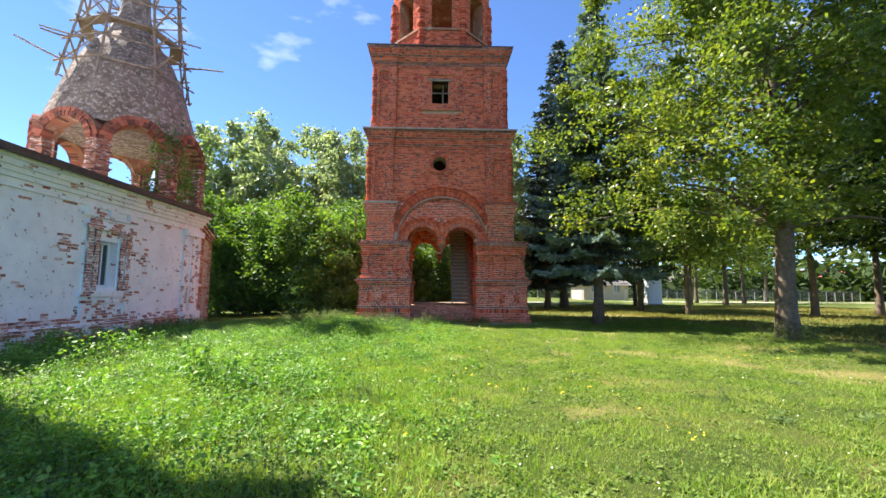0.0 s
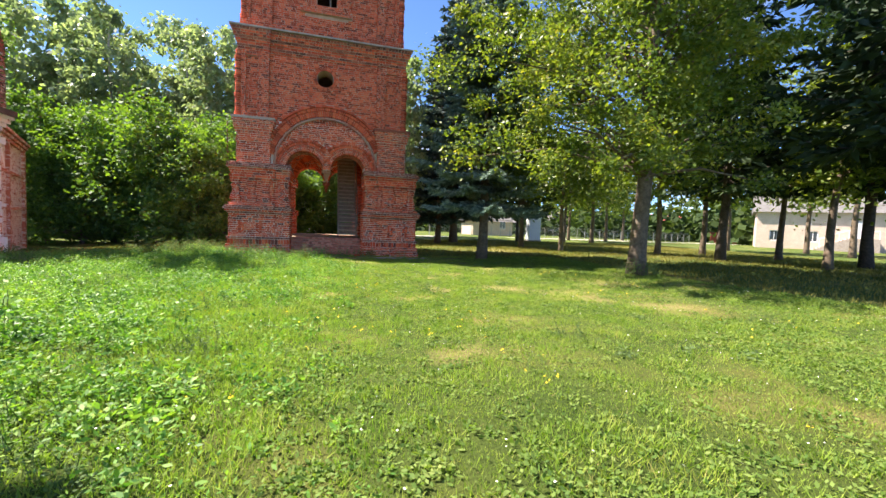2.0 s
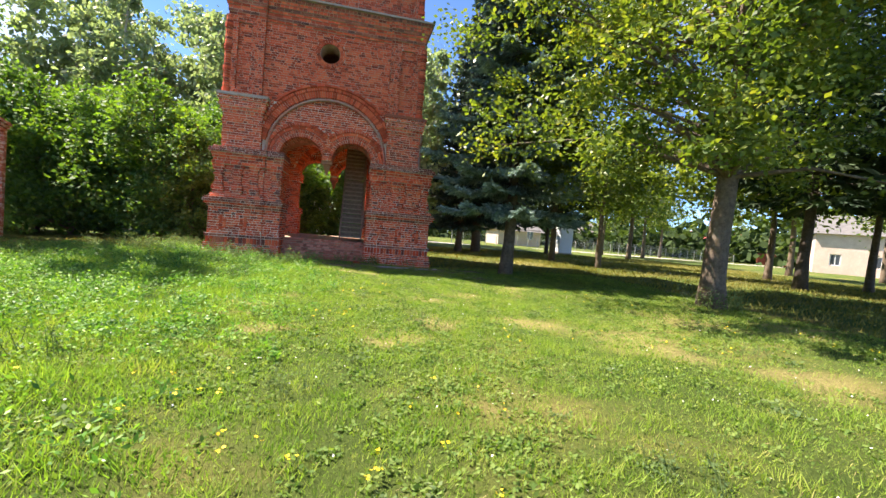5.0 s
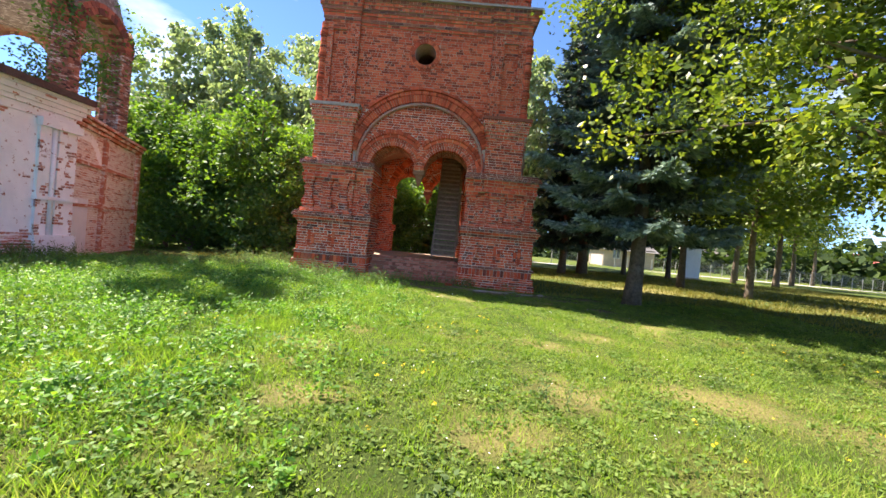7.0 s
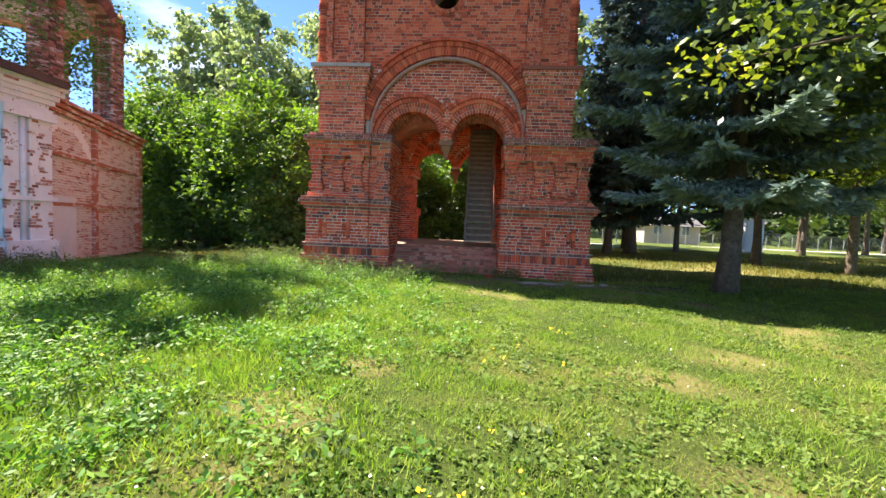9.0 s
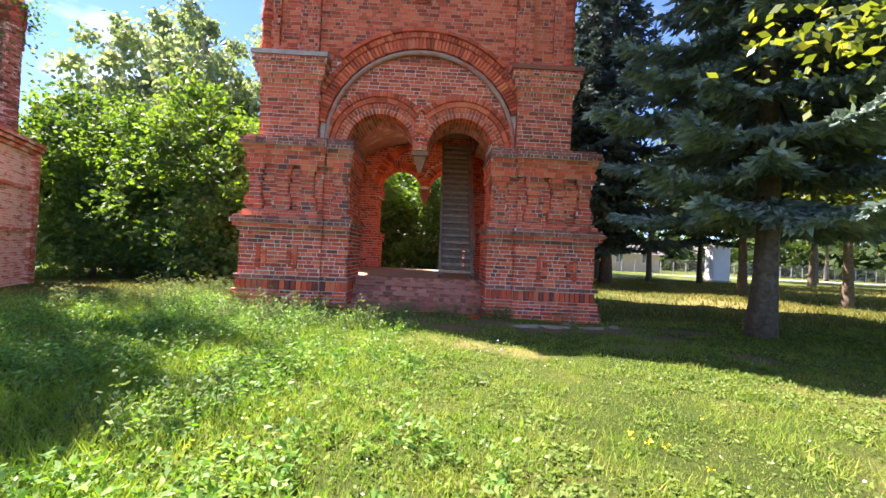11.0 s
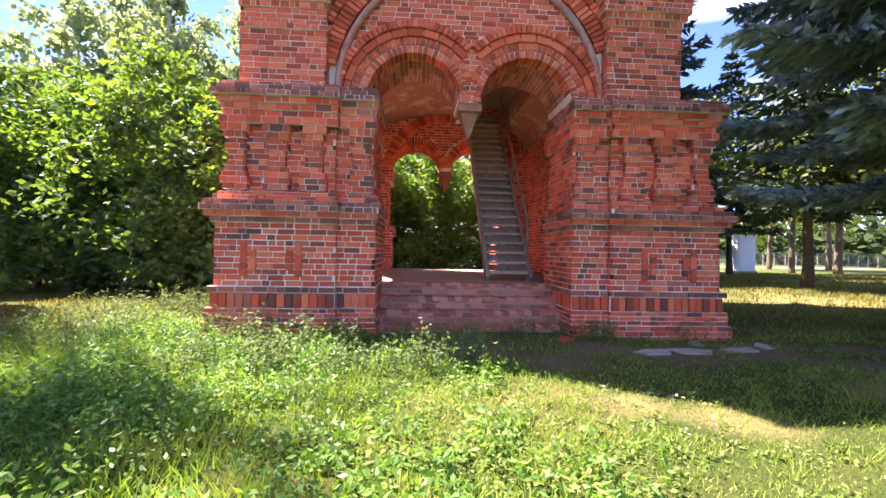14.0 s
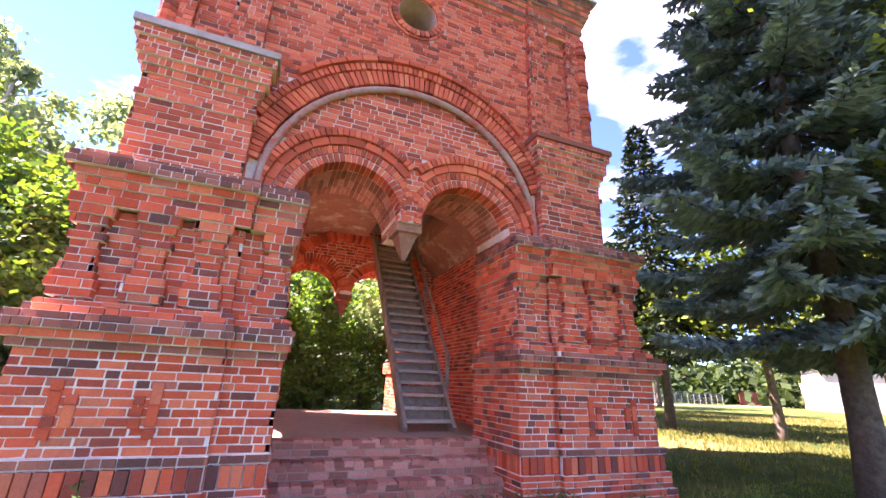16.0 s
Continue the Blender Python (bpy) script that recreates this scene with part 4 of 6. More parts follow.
for z0, z1, d in ((4.1, 4.2, 0.06), (4.35, 4.48, 0.1), (4.48, 4.62, 0.17), (4.62, 4.78, 0.25), (4.78, 4.95, 0.33)):
    church_span("cornice_course", CX - 0.9, CX + d, WY0, WY1 + d, z0, z1)
church_span("plinth", CX, CX + 0.12, WY0, 18.3, -1.0, 0.35)
for y0, y1 in ((18.35, 18.72), (18.98, 19.6)):
    church_span("pilaster", CX, CX + 0.09, y0, y1, 0.5, 3.85)
church_span("pilaster_cap", CX, CX + 0.2, 18.3, 19.68, 3.85, 4.1)
church_span("pilaster_band", CX, CX + 0.18, 18.3, 19.68, 1.6, 1.72)
church_span("pilaster_base", CX, CX + 0.2, 18.3, 19.68, -0.9, 0.5)
for y in (18.85,):
    acc = Acc()
    acc.tube([(CX + 0.03, y, z) for z in (0.5, 1.6, 3.85)], [0.08, 0.08, 0.08], 9)
    piece("half_column", acc, M_WHITE, church, smooth=True)
skin(cb, (CX + 0.12, 6.0, 0), (0, 1, 0), (1, 0, 0), 12.3, -0.6, 0.35, lambda u, z: noise.noise(Vector((u * 1.3, z * 4, 1))) > -0.25, proud=0.006)
for y0, w in ((18.98, 0.62), (18.35, 0.37)):
    skin(cb, (CX + 0.09, y0, 0), (0, 1, 0), (1, 0, 0), w, 0.5, 3.85, lambda u, z: noise.noise(Vector((u * 4 + y0, z * 4, 5))) > 0.16, proud=0.004, long=0.16)
for z0, z1, d in ((4.48, 4.62, 0.17), (4.62, 4.78, 0.25), (3.85, 4.1, 0.0)):
    skin(cb, (CX + d, 6.0, 0), (0, 1, 0), (1, 0, 0), 13.7, z0, z1, lambda u, z: noise.noise(Vector((u * 1.9, z * 3, 9))) > 0.3, proud=0.004)
tagged(piece("bare_brick", bricks_acc(cb), M_BRICK_OLD, church), kind="stuff")
# window with brick surround
win = new("window")
win.parent = church
core, cb = Acc(), []
y0, y1, z0, z1 = WIN
for a, b in ((y0 - 0.5, y0 - 0.28), (y0 - 0.2, y0 - 0.02), (y1 + 0.02, y1 + 0.2), (y1 + 0.28, y1 + 0.5)):
    core = Acc()
    core.span(CX, CX + 0.1, a, b, z0 - 0.1, z1 + 0.35)
    piece("jamb", core, M_WHITE, win)
    skin(cb, (CX + 0.1, a, 0), (0, 1, 0), (1, 0, 0), b - a, z0 - 0.1, z1 + 0.35, lambda u, z: noise.noise(Vector((u * 5 + a, z * 3, 2))) > -0.4, long=0.13)
for zz, h, d, e in ((z1 + 0.35, 0.14, 0.16, 0.62), (z1 + 0.5, 0.1, 0.1, 0.5), (z1 + 0.75, 0.08, 0.1, 0.75), (z0 - 0.28, 0.16, 0.16, 0.62), (z0 - 0.5, 0.1, 0.1, 0.55), (z0 - 1.0, 0.1, 0.08, 0.6)):
    core = Acc()
    core.span(CX, CX + d, y0 - e, y1 + e, zz, zz + h)
    piece("moulding", core, M_WHITE, win)
    skin(cb, (CX + d, y0 - e, 0), (0, 1, 0), (1, 0, 0), y1 - y0 + 2 * e, zz, zz + h, lambda u, z: noise.noise(Vector((u * 3, zz * 3, 4))) > 0.0, long=0.2)
for a in (y0 - 0.6, (y0 + y1) / 2 - 0.15, y1 + 0.3):
    core = Acc()
    core.span(CX, CX + 0.12, a, a + 0.3, z1 + 0.83, z1 + 1.05)
    piece("pediment_block", core, M_WHITE, win)
for a in (y0 - 0.55, y1 + 0.35):
    core = Acc()
    core.span(CX, CX + 0.09, a, a + 0.2, z0 - 0.9, z0 - 0.5)
    piece("bracket", core, M_WHITE, win)
tagged(piece("surround_bricks", bricks_acc(cb), M_BRICK_OLD, win), kind="stuff")
acc = Acc()
xg = CX - 0.32
for a, b, c, d in ((y0, y0 + 0.08, z0, z1), (y1 - 0.08, y1, z0, z1), (y0 + 0.08, y1 - 0.08, z0, z0 + 0.09), (y0 + 0.08, y1 - 0.08, z1 - 0.08, z1)):
    acc.span(xg - 0.04, xg + 0.04, a, b, c, d)
acc.span(xg - 0.03, xg + 0.03, y0 + 0.55, y0 + 0.61, z0 + 0.09, z1 - 0.08)
piece("frame", acc, M_PAINT_WHITE, win, "white painted window frame")
acc = Acc()
acc.span(xg - 0.01, xg + 0.004, y0 + 0.07, y1 - 0.07, z0 + 0.08, z1 - 0.07)
piece("pane", acc, M_GLASS, win, "dark window glass")
# roof with rusty eave
acc = Acc()
pts = [(CX + 0.5, WY0, 4.98), (CX + 0.5, WY1 + 0.15, 4.98), (CX - 6.5, WY1 + 5.5, 7.1), (CX - 6.5, WY0, 7.1)]
acc.poly(pts)
acc.poly([(x, y, z + 0.05) for x, y, z in pts])
acc.span(CX + 0.42, CX + 0.52, WY0, WY1 + 0.15, 4.86, 5.06)
acc.span(CX - 0.2, CX + 0.42, WY0, WY1 + 0.12, 4.955, 4.985)
piece("roof", acc, M_IRON_ROOF, church, "rusty sheet-iron roof eave")
# brick end section, turned away, with the trace of a blind arch
E0, E1 = Vector((CX - 0.25, 19.62, 0)), Vector((-14.3, 26.7, 0))
eu = (E1 - E0).normalized()
en = Vector((eu.y, -eu.x, 0))
elen = (E1 - E0).length
core, cb = Acc(), []
mid = (E0 + E1) / 2 - en * 0.45
core.box((mid.x, mid.y, 1.9), eu * (elen / 2), en * 0.45, (0, 0, 2.95))


def end_keep(u, z):
    r = math.hypot(u - 1.3, z - 2.2)
    return not (1.75 < r < 2.1 and z > 2.2)


skin(cb, E0, eu, en, elen, -0.8, 4.8, end_keep)
skin(cb, E1 - en * 0.9, en, eu, 0.9, -0.8, 4.8)
wall_e = piece("end_wall", core, M_WHITE, church, "bare brick end wall with traces of whitewash")
tagged(piece("brickwork", bricks_acc(cb), M_BRICK_LIMED, wall_e), kind="stuff")
for a, b in ((3.0, 3.25), (elen - 0.5, elen)):
    core = Acc()
    p = E0 + eu * ((a + b) / 2) + en * 0.06
    core.box((p.x, p.y, 1.8), eu * ((b - a) / 2), en * 0.06, (0, 0, 2.6))
    piece("lesene", core, M_BRICK_OLD, wall_e)
for z, d in ((1.55, 0.08), (3.1, 0.08), (4.4, 0.12), (4.55, 0.2), (4.7, 0.28)):
    core = Acc()
    p = E0 + eu * elen / 2 + en * d / 2
    core.box((p.x, p.y, z), eu * (elen / 2), en * (d / 2 + 0.01), (0, 0, 0.06))
    piece("string_course", core, M_BRICK_OLD, wall_e)
p = E0 + eu * 1.0 + en * 0.06
acc = Acc()
acc.box((p.x, p.y, 0.55), eu * 0.75, en * 0.02, (0, 0, 1.25))
piece("panel", acc, M_PAINT_WHITE, wall_e, "pale grey sheet fixed over a doorway")
core = Acc()
core.span(-24, -14.4, 26.0, 26.7, -1, 4.9)
core.span(-24, CX - 0.5, WY0, 19.6, 4.6, 4.8)
core.span(-24, -14.0, 19.6, 26.5, 4.6, 4.8)
piece("back_wall", core, M_WHITE, church)
# tall nave behind the camera
core = Acc()
core.span(-24.0, CX - 0.02, -14.0, 8.6, -1.0, 15.5)
piece("nave", core, M_WHITE, church, "tall whitewashed nave block")
acc = Acc()
k = len(acc.v)
acc.v += [(-24.5, -14.5, 15.5), (CX + 0.4, -14.5, 15.5), (CX + 0.4, 9.0, 15.5), (-24.5, 9.0, 15.5), (-17.5, -3, 19.5)]
acc.f += [(k, k + 1, k + 4), (k + 1, k + 2, k + 4), (k + 2, k + 3, k + 4), (k + 3, k, k + 4), (k + 3, k + 2, k + 1, k)]
piece("nave_roof", acc, M_IRON_ROOF, church)

# ---- ruined belfry of the church, with tent roof and scaffold ----
DC = Vector((-18.65, 24.6, 0))
DR, DZ0, DZS = 4.3, 4.6, 9.05
drum = new("ruined_belfry")
drum.parent = church
db = []
for n, u, ap, hw in octagon(DR, 0, 0):
    ar = hw * 0.66
    for sg in (-1, 1):
        core = Acc()
        c = DC + n * (ap - 0.45) + u * sg * (hw + ar) / 2
        core.box((c.x, c.y, (DZ0 + DZS) / 2), u * ((hw - ar) / 2), n * 0.45, (0, 0, (DZS - DZ0) / 2))
        piece("pillar", core, M_BRICK_OLD, drum)
    core = Acc()
    ro = ar + 0.5
    core.strips(-ro, ro, -0.45, 0.45, lambda q: DZS + math.sqrt(max(0, ar * ar - q * q)), lambda q: DZS + 0.02 + math.sqrt(max(0, ro * ro - q * q)), 22)
    o = DC + n * (ap - 0.45)
    core.v = [tuple(o + u * p[0] - n * p[1] + Vector((0, 0, p[2]))) for p in core.v]
    piece("arch", core, M_VAULT, drum)
    skin(db, DC + n * ap - u * hw, u, n, 2 * hw, DZ0, DZS, lambda q, z: abs(q - hw) > ar + 0.02, long=0.3, rough=0.02)
    for sg in (-1, 1):
        skin(db, DC + n * (ap - 0.1) + u * sg * (ar - 0.002), -n, -u * sg, 0.8, DZ0, DZS, long=0.3)
    rings = Acc()
    nb = 22
    for i in range(nb):
        an = math.pi * (i + 0.5) / nb
        er, et = u * math.cos(an) + Vector((0, 0, math.sin(an))), -u * math.sin(an) + Vector((0, 0, math.cos(an)))
        for rr_, back, half in ((ar + 0.14, 0.22, 0.14), (ar + 0.4, 0.3, 0.11)):
            c = DC + n * (ap - back) + Vector((0, 0, DZS)) + er * (rr_ + rng.uniform(-0.02, 0.02))
            rings.box(c, et * (math.pi * rr_ / nb / 2 - 0.012), n * (0.3 + rng.uniform(0, 0.04)), er * half)
    tagged(piece("arch_ring", rings, M_BRICK_DARK, drum), kind="stuff")
tagged(piece("brickwork", bricks_acc(db), M_BRICK_RUIN, drum), kind="stuff")
acc = Acc()
k = 0
prof = [(4.08, 10.15), (3.95, 10.6), (3.45, 12.25), (3.0, 13.75), (2.35, 15.2), (1.5, 16.5), (0.85, 18.2), (0.5, 22.0)]
for r, z in prof:
    for i in range(24):
        an = 2 * math.pi * i / 24 + math.pi / 8
        oct_r = r * math.cos(math.pi / 8) / math.cos((an % (math.pi / 4)) - math.pi / 8)
        q = oct_r * (1 + 0.03 * noise.noise(Vector((an * 3, z, 0))))
        acc.v.append((DC.x + q * math.cos(an + math.pi / 8), DC.y + q * math.sin(an + math.pi / 8), z))
for i in range(len(prof) - 1):
    for j in range(24):
        a, b = i * 24 + j, i * 24 + (j + 1) % 24
        acc.f.append((a, b, b + 24, a + 24))
acc.f.append(tuple(range(23, -1, -1)))
acc.f.append(tuple(range(7 * 24, 8 * 24)))
piece("tent_roof", acc, M_TENT, drum, "mossy brick tent roof losing its plaster")
scaf = thing("scaffold", "old grey timber scaffold round the tent roof", "scaffold")


def pole(a, b, r=0.07, name="pole"):
    acc = Acc()
    acc.tube([a, (Vector(a) + Vector(b)) / 2 + Vector((rng.uniform(-.05, .05), 0, rng.uniform(-.05, .05))), b], [r, r * 0.9, r * 0.8], 6)
    piece(name, acc, M_WOOD, scaf)


sr = random.Random(3)
corners = []
for i in range(8):
    an = math.pi / 4 * i + 0.2
    e = Vector((math.cos(an), math.sin(an), 0))
    corners.append(e)
    # The poles above 20 m are out of view, added for their ground shadow.
    rungs = [DC + e * r + Vector((0, 0, z)) for r, z in ((3.35, 12.9), (2.7, 16.6), (2.3, 20.6), (1.2, 26.4))]
    for lo, hi in zip(rungs, rungs[1:]):
        pole(lo, hi)
for z, r in ((13.9, 3.2), (15.3, 2.95), (16.5, 2.7), (18.0, 2.55), (19.6, 2.4), (22.4, 1.9), (24.1, 1.4), (26.2, 1.3)):
    for i in range(8):
        a, b = DC + corners[i] * r, DC + corners[(i + 1) % 8] * r
        w = (b - a).normalized() * 0.5
        pole((a - w).to_tuple()[:2] + (z,), (b + w).to_tuple()[:2] + (z + sr.uniform(-0.15, 0.15),), 0.065)
        if z < 20 and i % 2:
            pole(a.to_tuple()[:2] + (z,), b.to_tuple()[:2] + (z + 1.3,), 0.045, "brace")
        if sr.random() < 0.34:
            o = DC + corners[i] * r
            q = DC + corners[i] * (r + sr.uniform(1.0, 2.4))
            pole(o.to_tuple()[:2] + (z,), q.to_tuple()[:2] + (z + sr.uniform(-0.3, 0.5),), 0.06)
for i in range(24):
    # The two upper rings are unseen, added and offset to shape the ground shadow.
    q, zd, o = ((2.35, 16.6, Vector((0, 0, 0))), (0.9, 24.0, Vector((0.1, 0.1, 0))), (1.1, 26.3, Vector((-0.8, -1.5, 0))))[i // 8]
    a, b = DC + o + corners[i % 8] * q, DC + o + corners[(i + 1) % 8] * q
    acc = Acc()
    m = (a + b) / 2
    acc.box((m.x, m.y, zd), (b - a) / 2, (b - a).cross(Vector((0, 0, 1))).normalized() * (0.3 if zd < 17 else 0.6), (0, 0, 0.03))
    piece("plank_and_shadow_caster", acc, M_WOOD, scaf)


# ---- trees ----
def leaf_quads(c, size, rs, droop=0.0, aspect=0.6, up=0.35):
    """Rhombic leaves at the points c, turned at random."""
    n = len(c)
    a = rs.normal(size=(n, 3))
    a[:, 2] = a[:, 2] * 0.6 - droop
    a /= np.linalg.norm(a, axis=1, keepdims=True)
    nrm = rs.normal(size=(n, 3)) + np.array([0, 0, up * 2])
    b = np.cross(nrm, a)
    b /= np.linalg.norm(b, axis=1, keepdims=True) + 1e-9
    s = (size * rs.uniform(0.6, 1.25, n))[:, None]
    return np.stack([c, c + a * s * 0.5 + b * s * aspect * 0.5, c + a * s, c + a * s * 0.5 - b * s * aspect * 0.5], 1)


def broadleaf(name, label, h, tr, crown, n_clumps, n_leaves, leaf, material, seed, bark, droop=0.2, lean=(0, 0), group="", clump=0.75, category="tree", shift=(0, 0), tops=7, low=1.0):
    """A tree: tapered trunk, curved limbs to each clump, leaves in uneven clumps. crown: z0, z1, radius."""
    rs = np.random.RandomState(seed)
    rr = random.Random(seed)
    t = thing(name, label, category, group)
    z0, z1, R = crown
    trunk = Acc()
    zs = np.linspace(-0.3, h * 0.86, 14)
    axis = [(lean[0] * (z / h) + 0.1 * math.sin(z * 0.8 + seed), lean[1] * (z / h) + 0.1 * math.cos(z * 0.6 + seed), z) for z in zs]
    rad = [tr * (1 + 0.4 * math.exp(-(z + 0.3) * 2.2)) * (1 - 0.82 * max(0, z) / h) for z in zs]
    trunk.tube(axis, rad, 12)
    piece("trunk", trunk, bark, t, smooth=True)
    cents = []
    limbs = Acc()
    heads = []
    for i in range(tops):
        an, q = i * 2.4 + rr.uniform(-0.4, 0.4), math.sqrt((i + 0.3) / tops)
        heads.append((shift[0] + R * 0.74 * q * math.cos(an), shift[1] + R * 0.74 * q * math.sin(an), z0 + (z1 - z0) * (1 - 0.42 * q ** 2) * rr.uniform(0.84, 1.04), z0 + low * rr.uniform(0, 1.0) * (0.4 + q), R * rr.uniform(0.3, 0.5)))
    for i in range(n_clumps):
        hx, hy, ht, hb, hr = heads[i % tops]
        f = rr.random() ** 0.85
        z = hb + (ht - hb) * f
        an = rr.uniform(0, 2 * math.pi)
        bulge = 0.7 + 0.7 * noise.noise(Vector((math.cos(an) * 1.7, math.sin(an) * 1.7, z * 0.5 + seed + i % tops)))
        r = (hr * max(0.1, 1 - f ** 2.2) + 0.15) * bulge * 1.25 * math.sqrt(rr.uniform(0.15, 1.0))
        c = Vector((lean[0] * z / h + hx + r * math.cos(an), lean[1] * z / h + hy + r * math.sin(an), z + rr.uniform(-0.3, 0.3)))
        cents.append(c)
        far = math.hypot(c.x, c.y)
        zb = min(max(z0 * 1.25, z - far * rr.uniform(0.15, 0.6)), h * 0.82)
        o = Vector((lean[0] * zb / h, lean[1] * zb / h, zb))
        if i % 4 == 0 or n_clumps < 60:
            m = o.lerp(c, 0.5) + Vector((0, 0, 0.1 * far))
            br = tr * 0.3 * (1 - 0.7 * zb / h)
            limbs.tube([o, m, c], [br, br * 0.6, br * 0.2], 5, False)
    tagged(piece("branchwork", limbs, bark, t, smooth=True), kind="stuff")
    C = np.array([tuple(c) for c in cents])
    idx = rs.randint(0, len(C), n_leaves)
    off = rs.normal(size=(n_leaves, 3)) * np.array([clump, clump, clump * 0.62]) * rs.uniform(0.35, 1.25, (len(C), 1))[idx]
    pts = C[idx] + off
    piece_me = quads_mesh("crown", leaf_quads(pts, leaf, rs, droop), material)
    cr = new("crown", piece_me)
    cr.parent = t
    return t


def spruce(name, label, h, tr, z0, R, n_whorl, per, material, seed, needle=0.16, dens=1.0, group=""):
    """A spruce: whorls of drooping boughs, each with side twigs clad in needle sprays."""
    rs = np.random.RandomState(seed)
    rr = random.Random(seed)
    t = thing(name, label, "spruce tree", group)
    trunk = Acc()
    zs = np.linspace(-0.3, h, 12)
    trunk.tube([(0.04 * math.sin(z), 0.04 * math.cos(z), z) for z in zs], [tr * (1 + 0.4 * math.exp(-(z + 0.3) * 2)) * (1 - 0.95 * max(0, z) / h) + 0.01 for z in zs], 11)
    piece("trunk", trunk, M_BARK_DARK if material is M_SPRUCE_DARK else M_BARK, t, smooth=True)
    boughs = Acc()
    P, A = [], []
    for w in range(n_whorl):
        f = w / (n_whorl - 1)
        z = z0 + (h - z0 - 0.3) * f
        L = R * (1 - f) ** 0.85 * rr.uniform(0.85, 1.1) + 0.25
        if f < 0.08:
            L *= 0.8
        for j in range(per):
            an = 2 * math.pi * (j + rr.uniform(-0.35, 0.35)) / per + w * 1.3
            l = L * rr.uniform(0.7, 1.12)
            e = Vector((math.cos(an), math.sin(an), 0))
            s = Vector((-e.y, e.x, 0))
            pts = []
            for q in np.linspace(0, 1, 5):
                pts.append(e * (l * q) + Vector((0, 0, z - l * 0.34 * q * (1.7 - q * 1.25) + rr.uniform(-0.03, 0.03))))
            boughs.tube(pts, [0.045 * (1 - 0.75 * q) * (0.4 + l / R * 0.6) for q in np.linspace(0, 1, 5)], 4, False)
            n_tw = int(l * 7 * dens) + 2
            for k in range(n_tw):
                q = 0.15 + 0.85 * (k + rr.random()) / n_tw
                i = min(3, int(q * 4))
                base = pts[i].lerp(pts[i + 1], q * 4 - i)
                for sd in (-1, 1):
                    tl = l * 0.34 * (1.08 - q) * rr.uniform(0.7, 1.2) + 0.12
                    d = (e * 0.75 + s * sd * 0.8 + Vector((0, 0, -0.25 + rr.uniform(-0.15, 0.12)))).normalized()
                    nn = max(2, int(tl / 0.075 * dens))
                    for m in range(nn):
                        P.append(tuple(base + d * (tl * (m + 0.3) / nn)))
                        A.append(tuple(d))
            for m in range(int(l / 0.08 * dens)):
                q = 0.3 + 0.7 * rr.random()
                i = min(3, int(q * 4))
                P.append(tuple(pts[i].lerp(pts[i + 1], q * 4 - i)))
                A.append(tuple((pts[i + 1] - pts[i]).normalized()))
    tagged(piece("branchwork", boughs, M_BARK_DARK, t), kind="stuff")
    P, A = np.array(P), np.array(A)
    n = len(P)
    # each spray: two slim crossed needles fans
    out = []
    for turn in range(2):
        a = A + rs.normal(size=(n, 3)) * 0.35
        a /= np.linalg.norm(a, axis=1, keepdims=True)
        b = np.cross(a, rs.normal(size=(n, 3)))
        b /= np.linalg.norm(b, axis=1, keepdims=True) + 1e-9
        s = (needle * rs.uniform(0.7, 1.3, n))[:, None]
        out.append(np.stack([P - a * s * 0.2, P + a * s * 0.35 + b * s * 0.21, P + a * s, P + a * s * 0.35 - b * s * 0.21], 1))
    cr = new("foliage", quads_mesh("foliage", np.concatenate(out), material))
    cr.parent = t
    tagged(cr, kind="stuff")
    return t


def put(t, x, y, turn=0.0, size=1.0):
    t.location = (x, y, float(ground_z(x, y)))
    t.rotation_euler = (0, 0, turn)
    t.scale = (size, size, size)
    return t


def put_copy(t, x, y, turn, size):
    c = copy_thing(t, Matrix.Identity(4))
    return put(c, x, y, turn, size)


gr = np.random.RandomState(8)
for ax, ay, az, n_l in ((-14.9, 22.9, 9.0, 900), (-15.0, 24.6, 7.6, 1100), (-15.3, 22.4, 6.4, 900), (-15.1, 26.2, 9.6, 700)):
    t = thing("sapling", "leafy sapling rooted in the ruined brickwork", "plant", "saplings")
    acc = Acc()
    acc.tube([(ax - 0.6, ay, az - 0.7), (ax - 0.2, ay, az), (ax, ay, az + 0.5)], [0.03, 0.02, 0.01], 5, False)
    piece("stem", acc, M_BARK, t)
    ob = new("foliage", quads_mesh("foliage", leaf_quads(np.array([ax, ay, az]) + gr.normal(size=(n_l, 3)) * np.array([0.35, 0.55, 0.75]), 0.17, gr, 0.2), M_BUSH))
    ob.parent = t
    tagged(ob, kind="stuff")
put(broadleaf("linden_tree", "large leafy linden with low hanging sunlit boughs", 15, 0.3, (2.8, 17.0, 6.8), 520, 124000, 0.146, M_LINDEN, 11, M_BARK, clump=0.42, shift=(-0.8, 1.3), tops=15), 11.3, 12.9)
put(spruce("blue_spruce", "tall blue spruce with drooping silvery boughs", 16, 0.22, 2.9, 3.8, 19, 7, M_SPRUCE, 5, 0.185, 1.3, group="spruces"), 7.6, 18.9)
sp_b = put(spruce("blue_spruce", "slender blue spruce beyond the lawn", 15, 0.19, 2.0, 3.0, 24, 7, M_SPRUCE_MID, 9, 0.24, 0.6, group="spruces"), 9.6, 34.4, 0.0, 1.2)
put_copy(sp_b, 13.6, 42.5, 2.0, 1.5)
put_copy(sp_b, 11.1, 34.9, 4.0, 1.6)
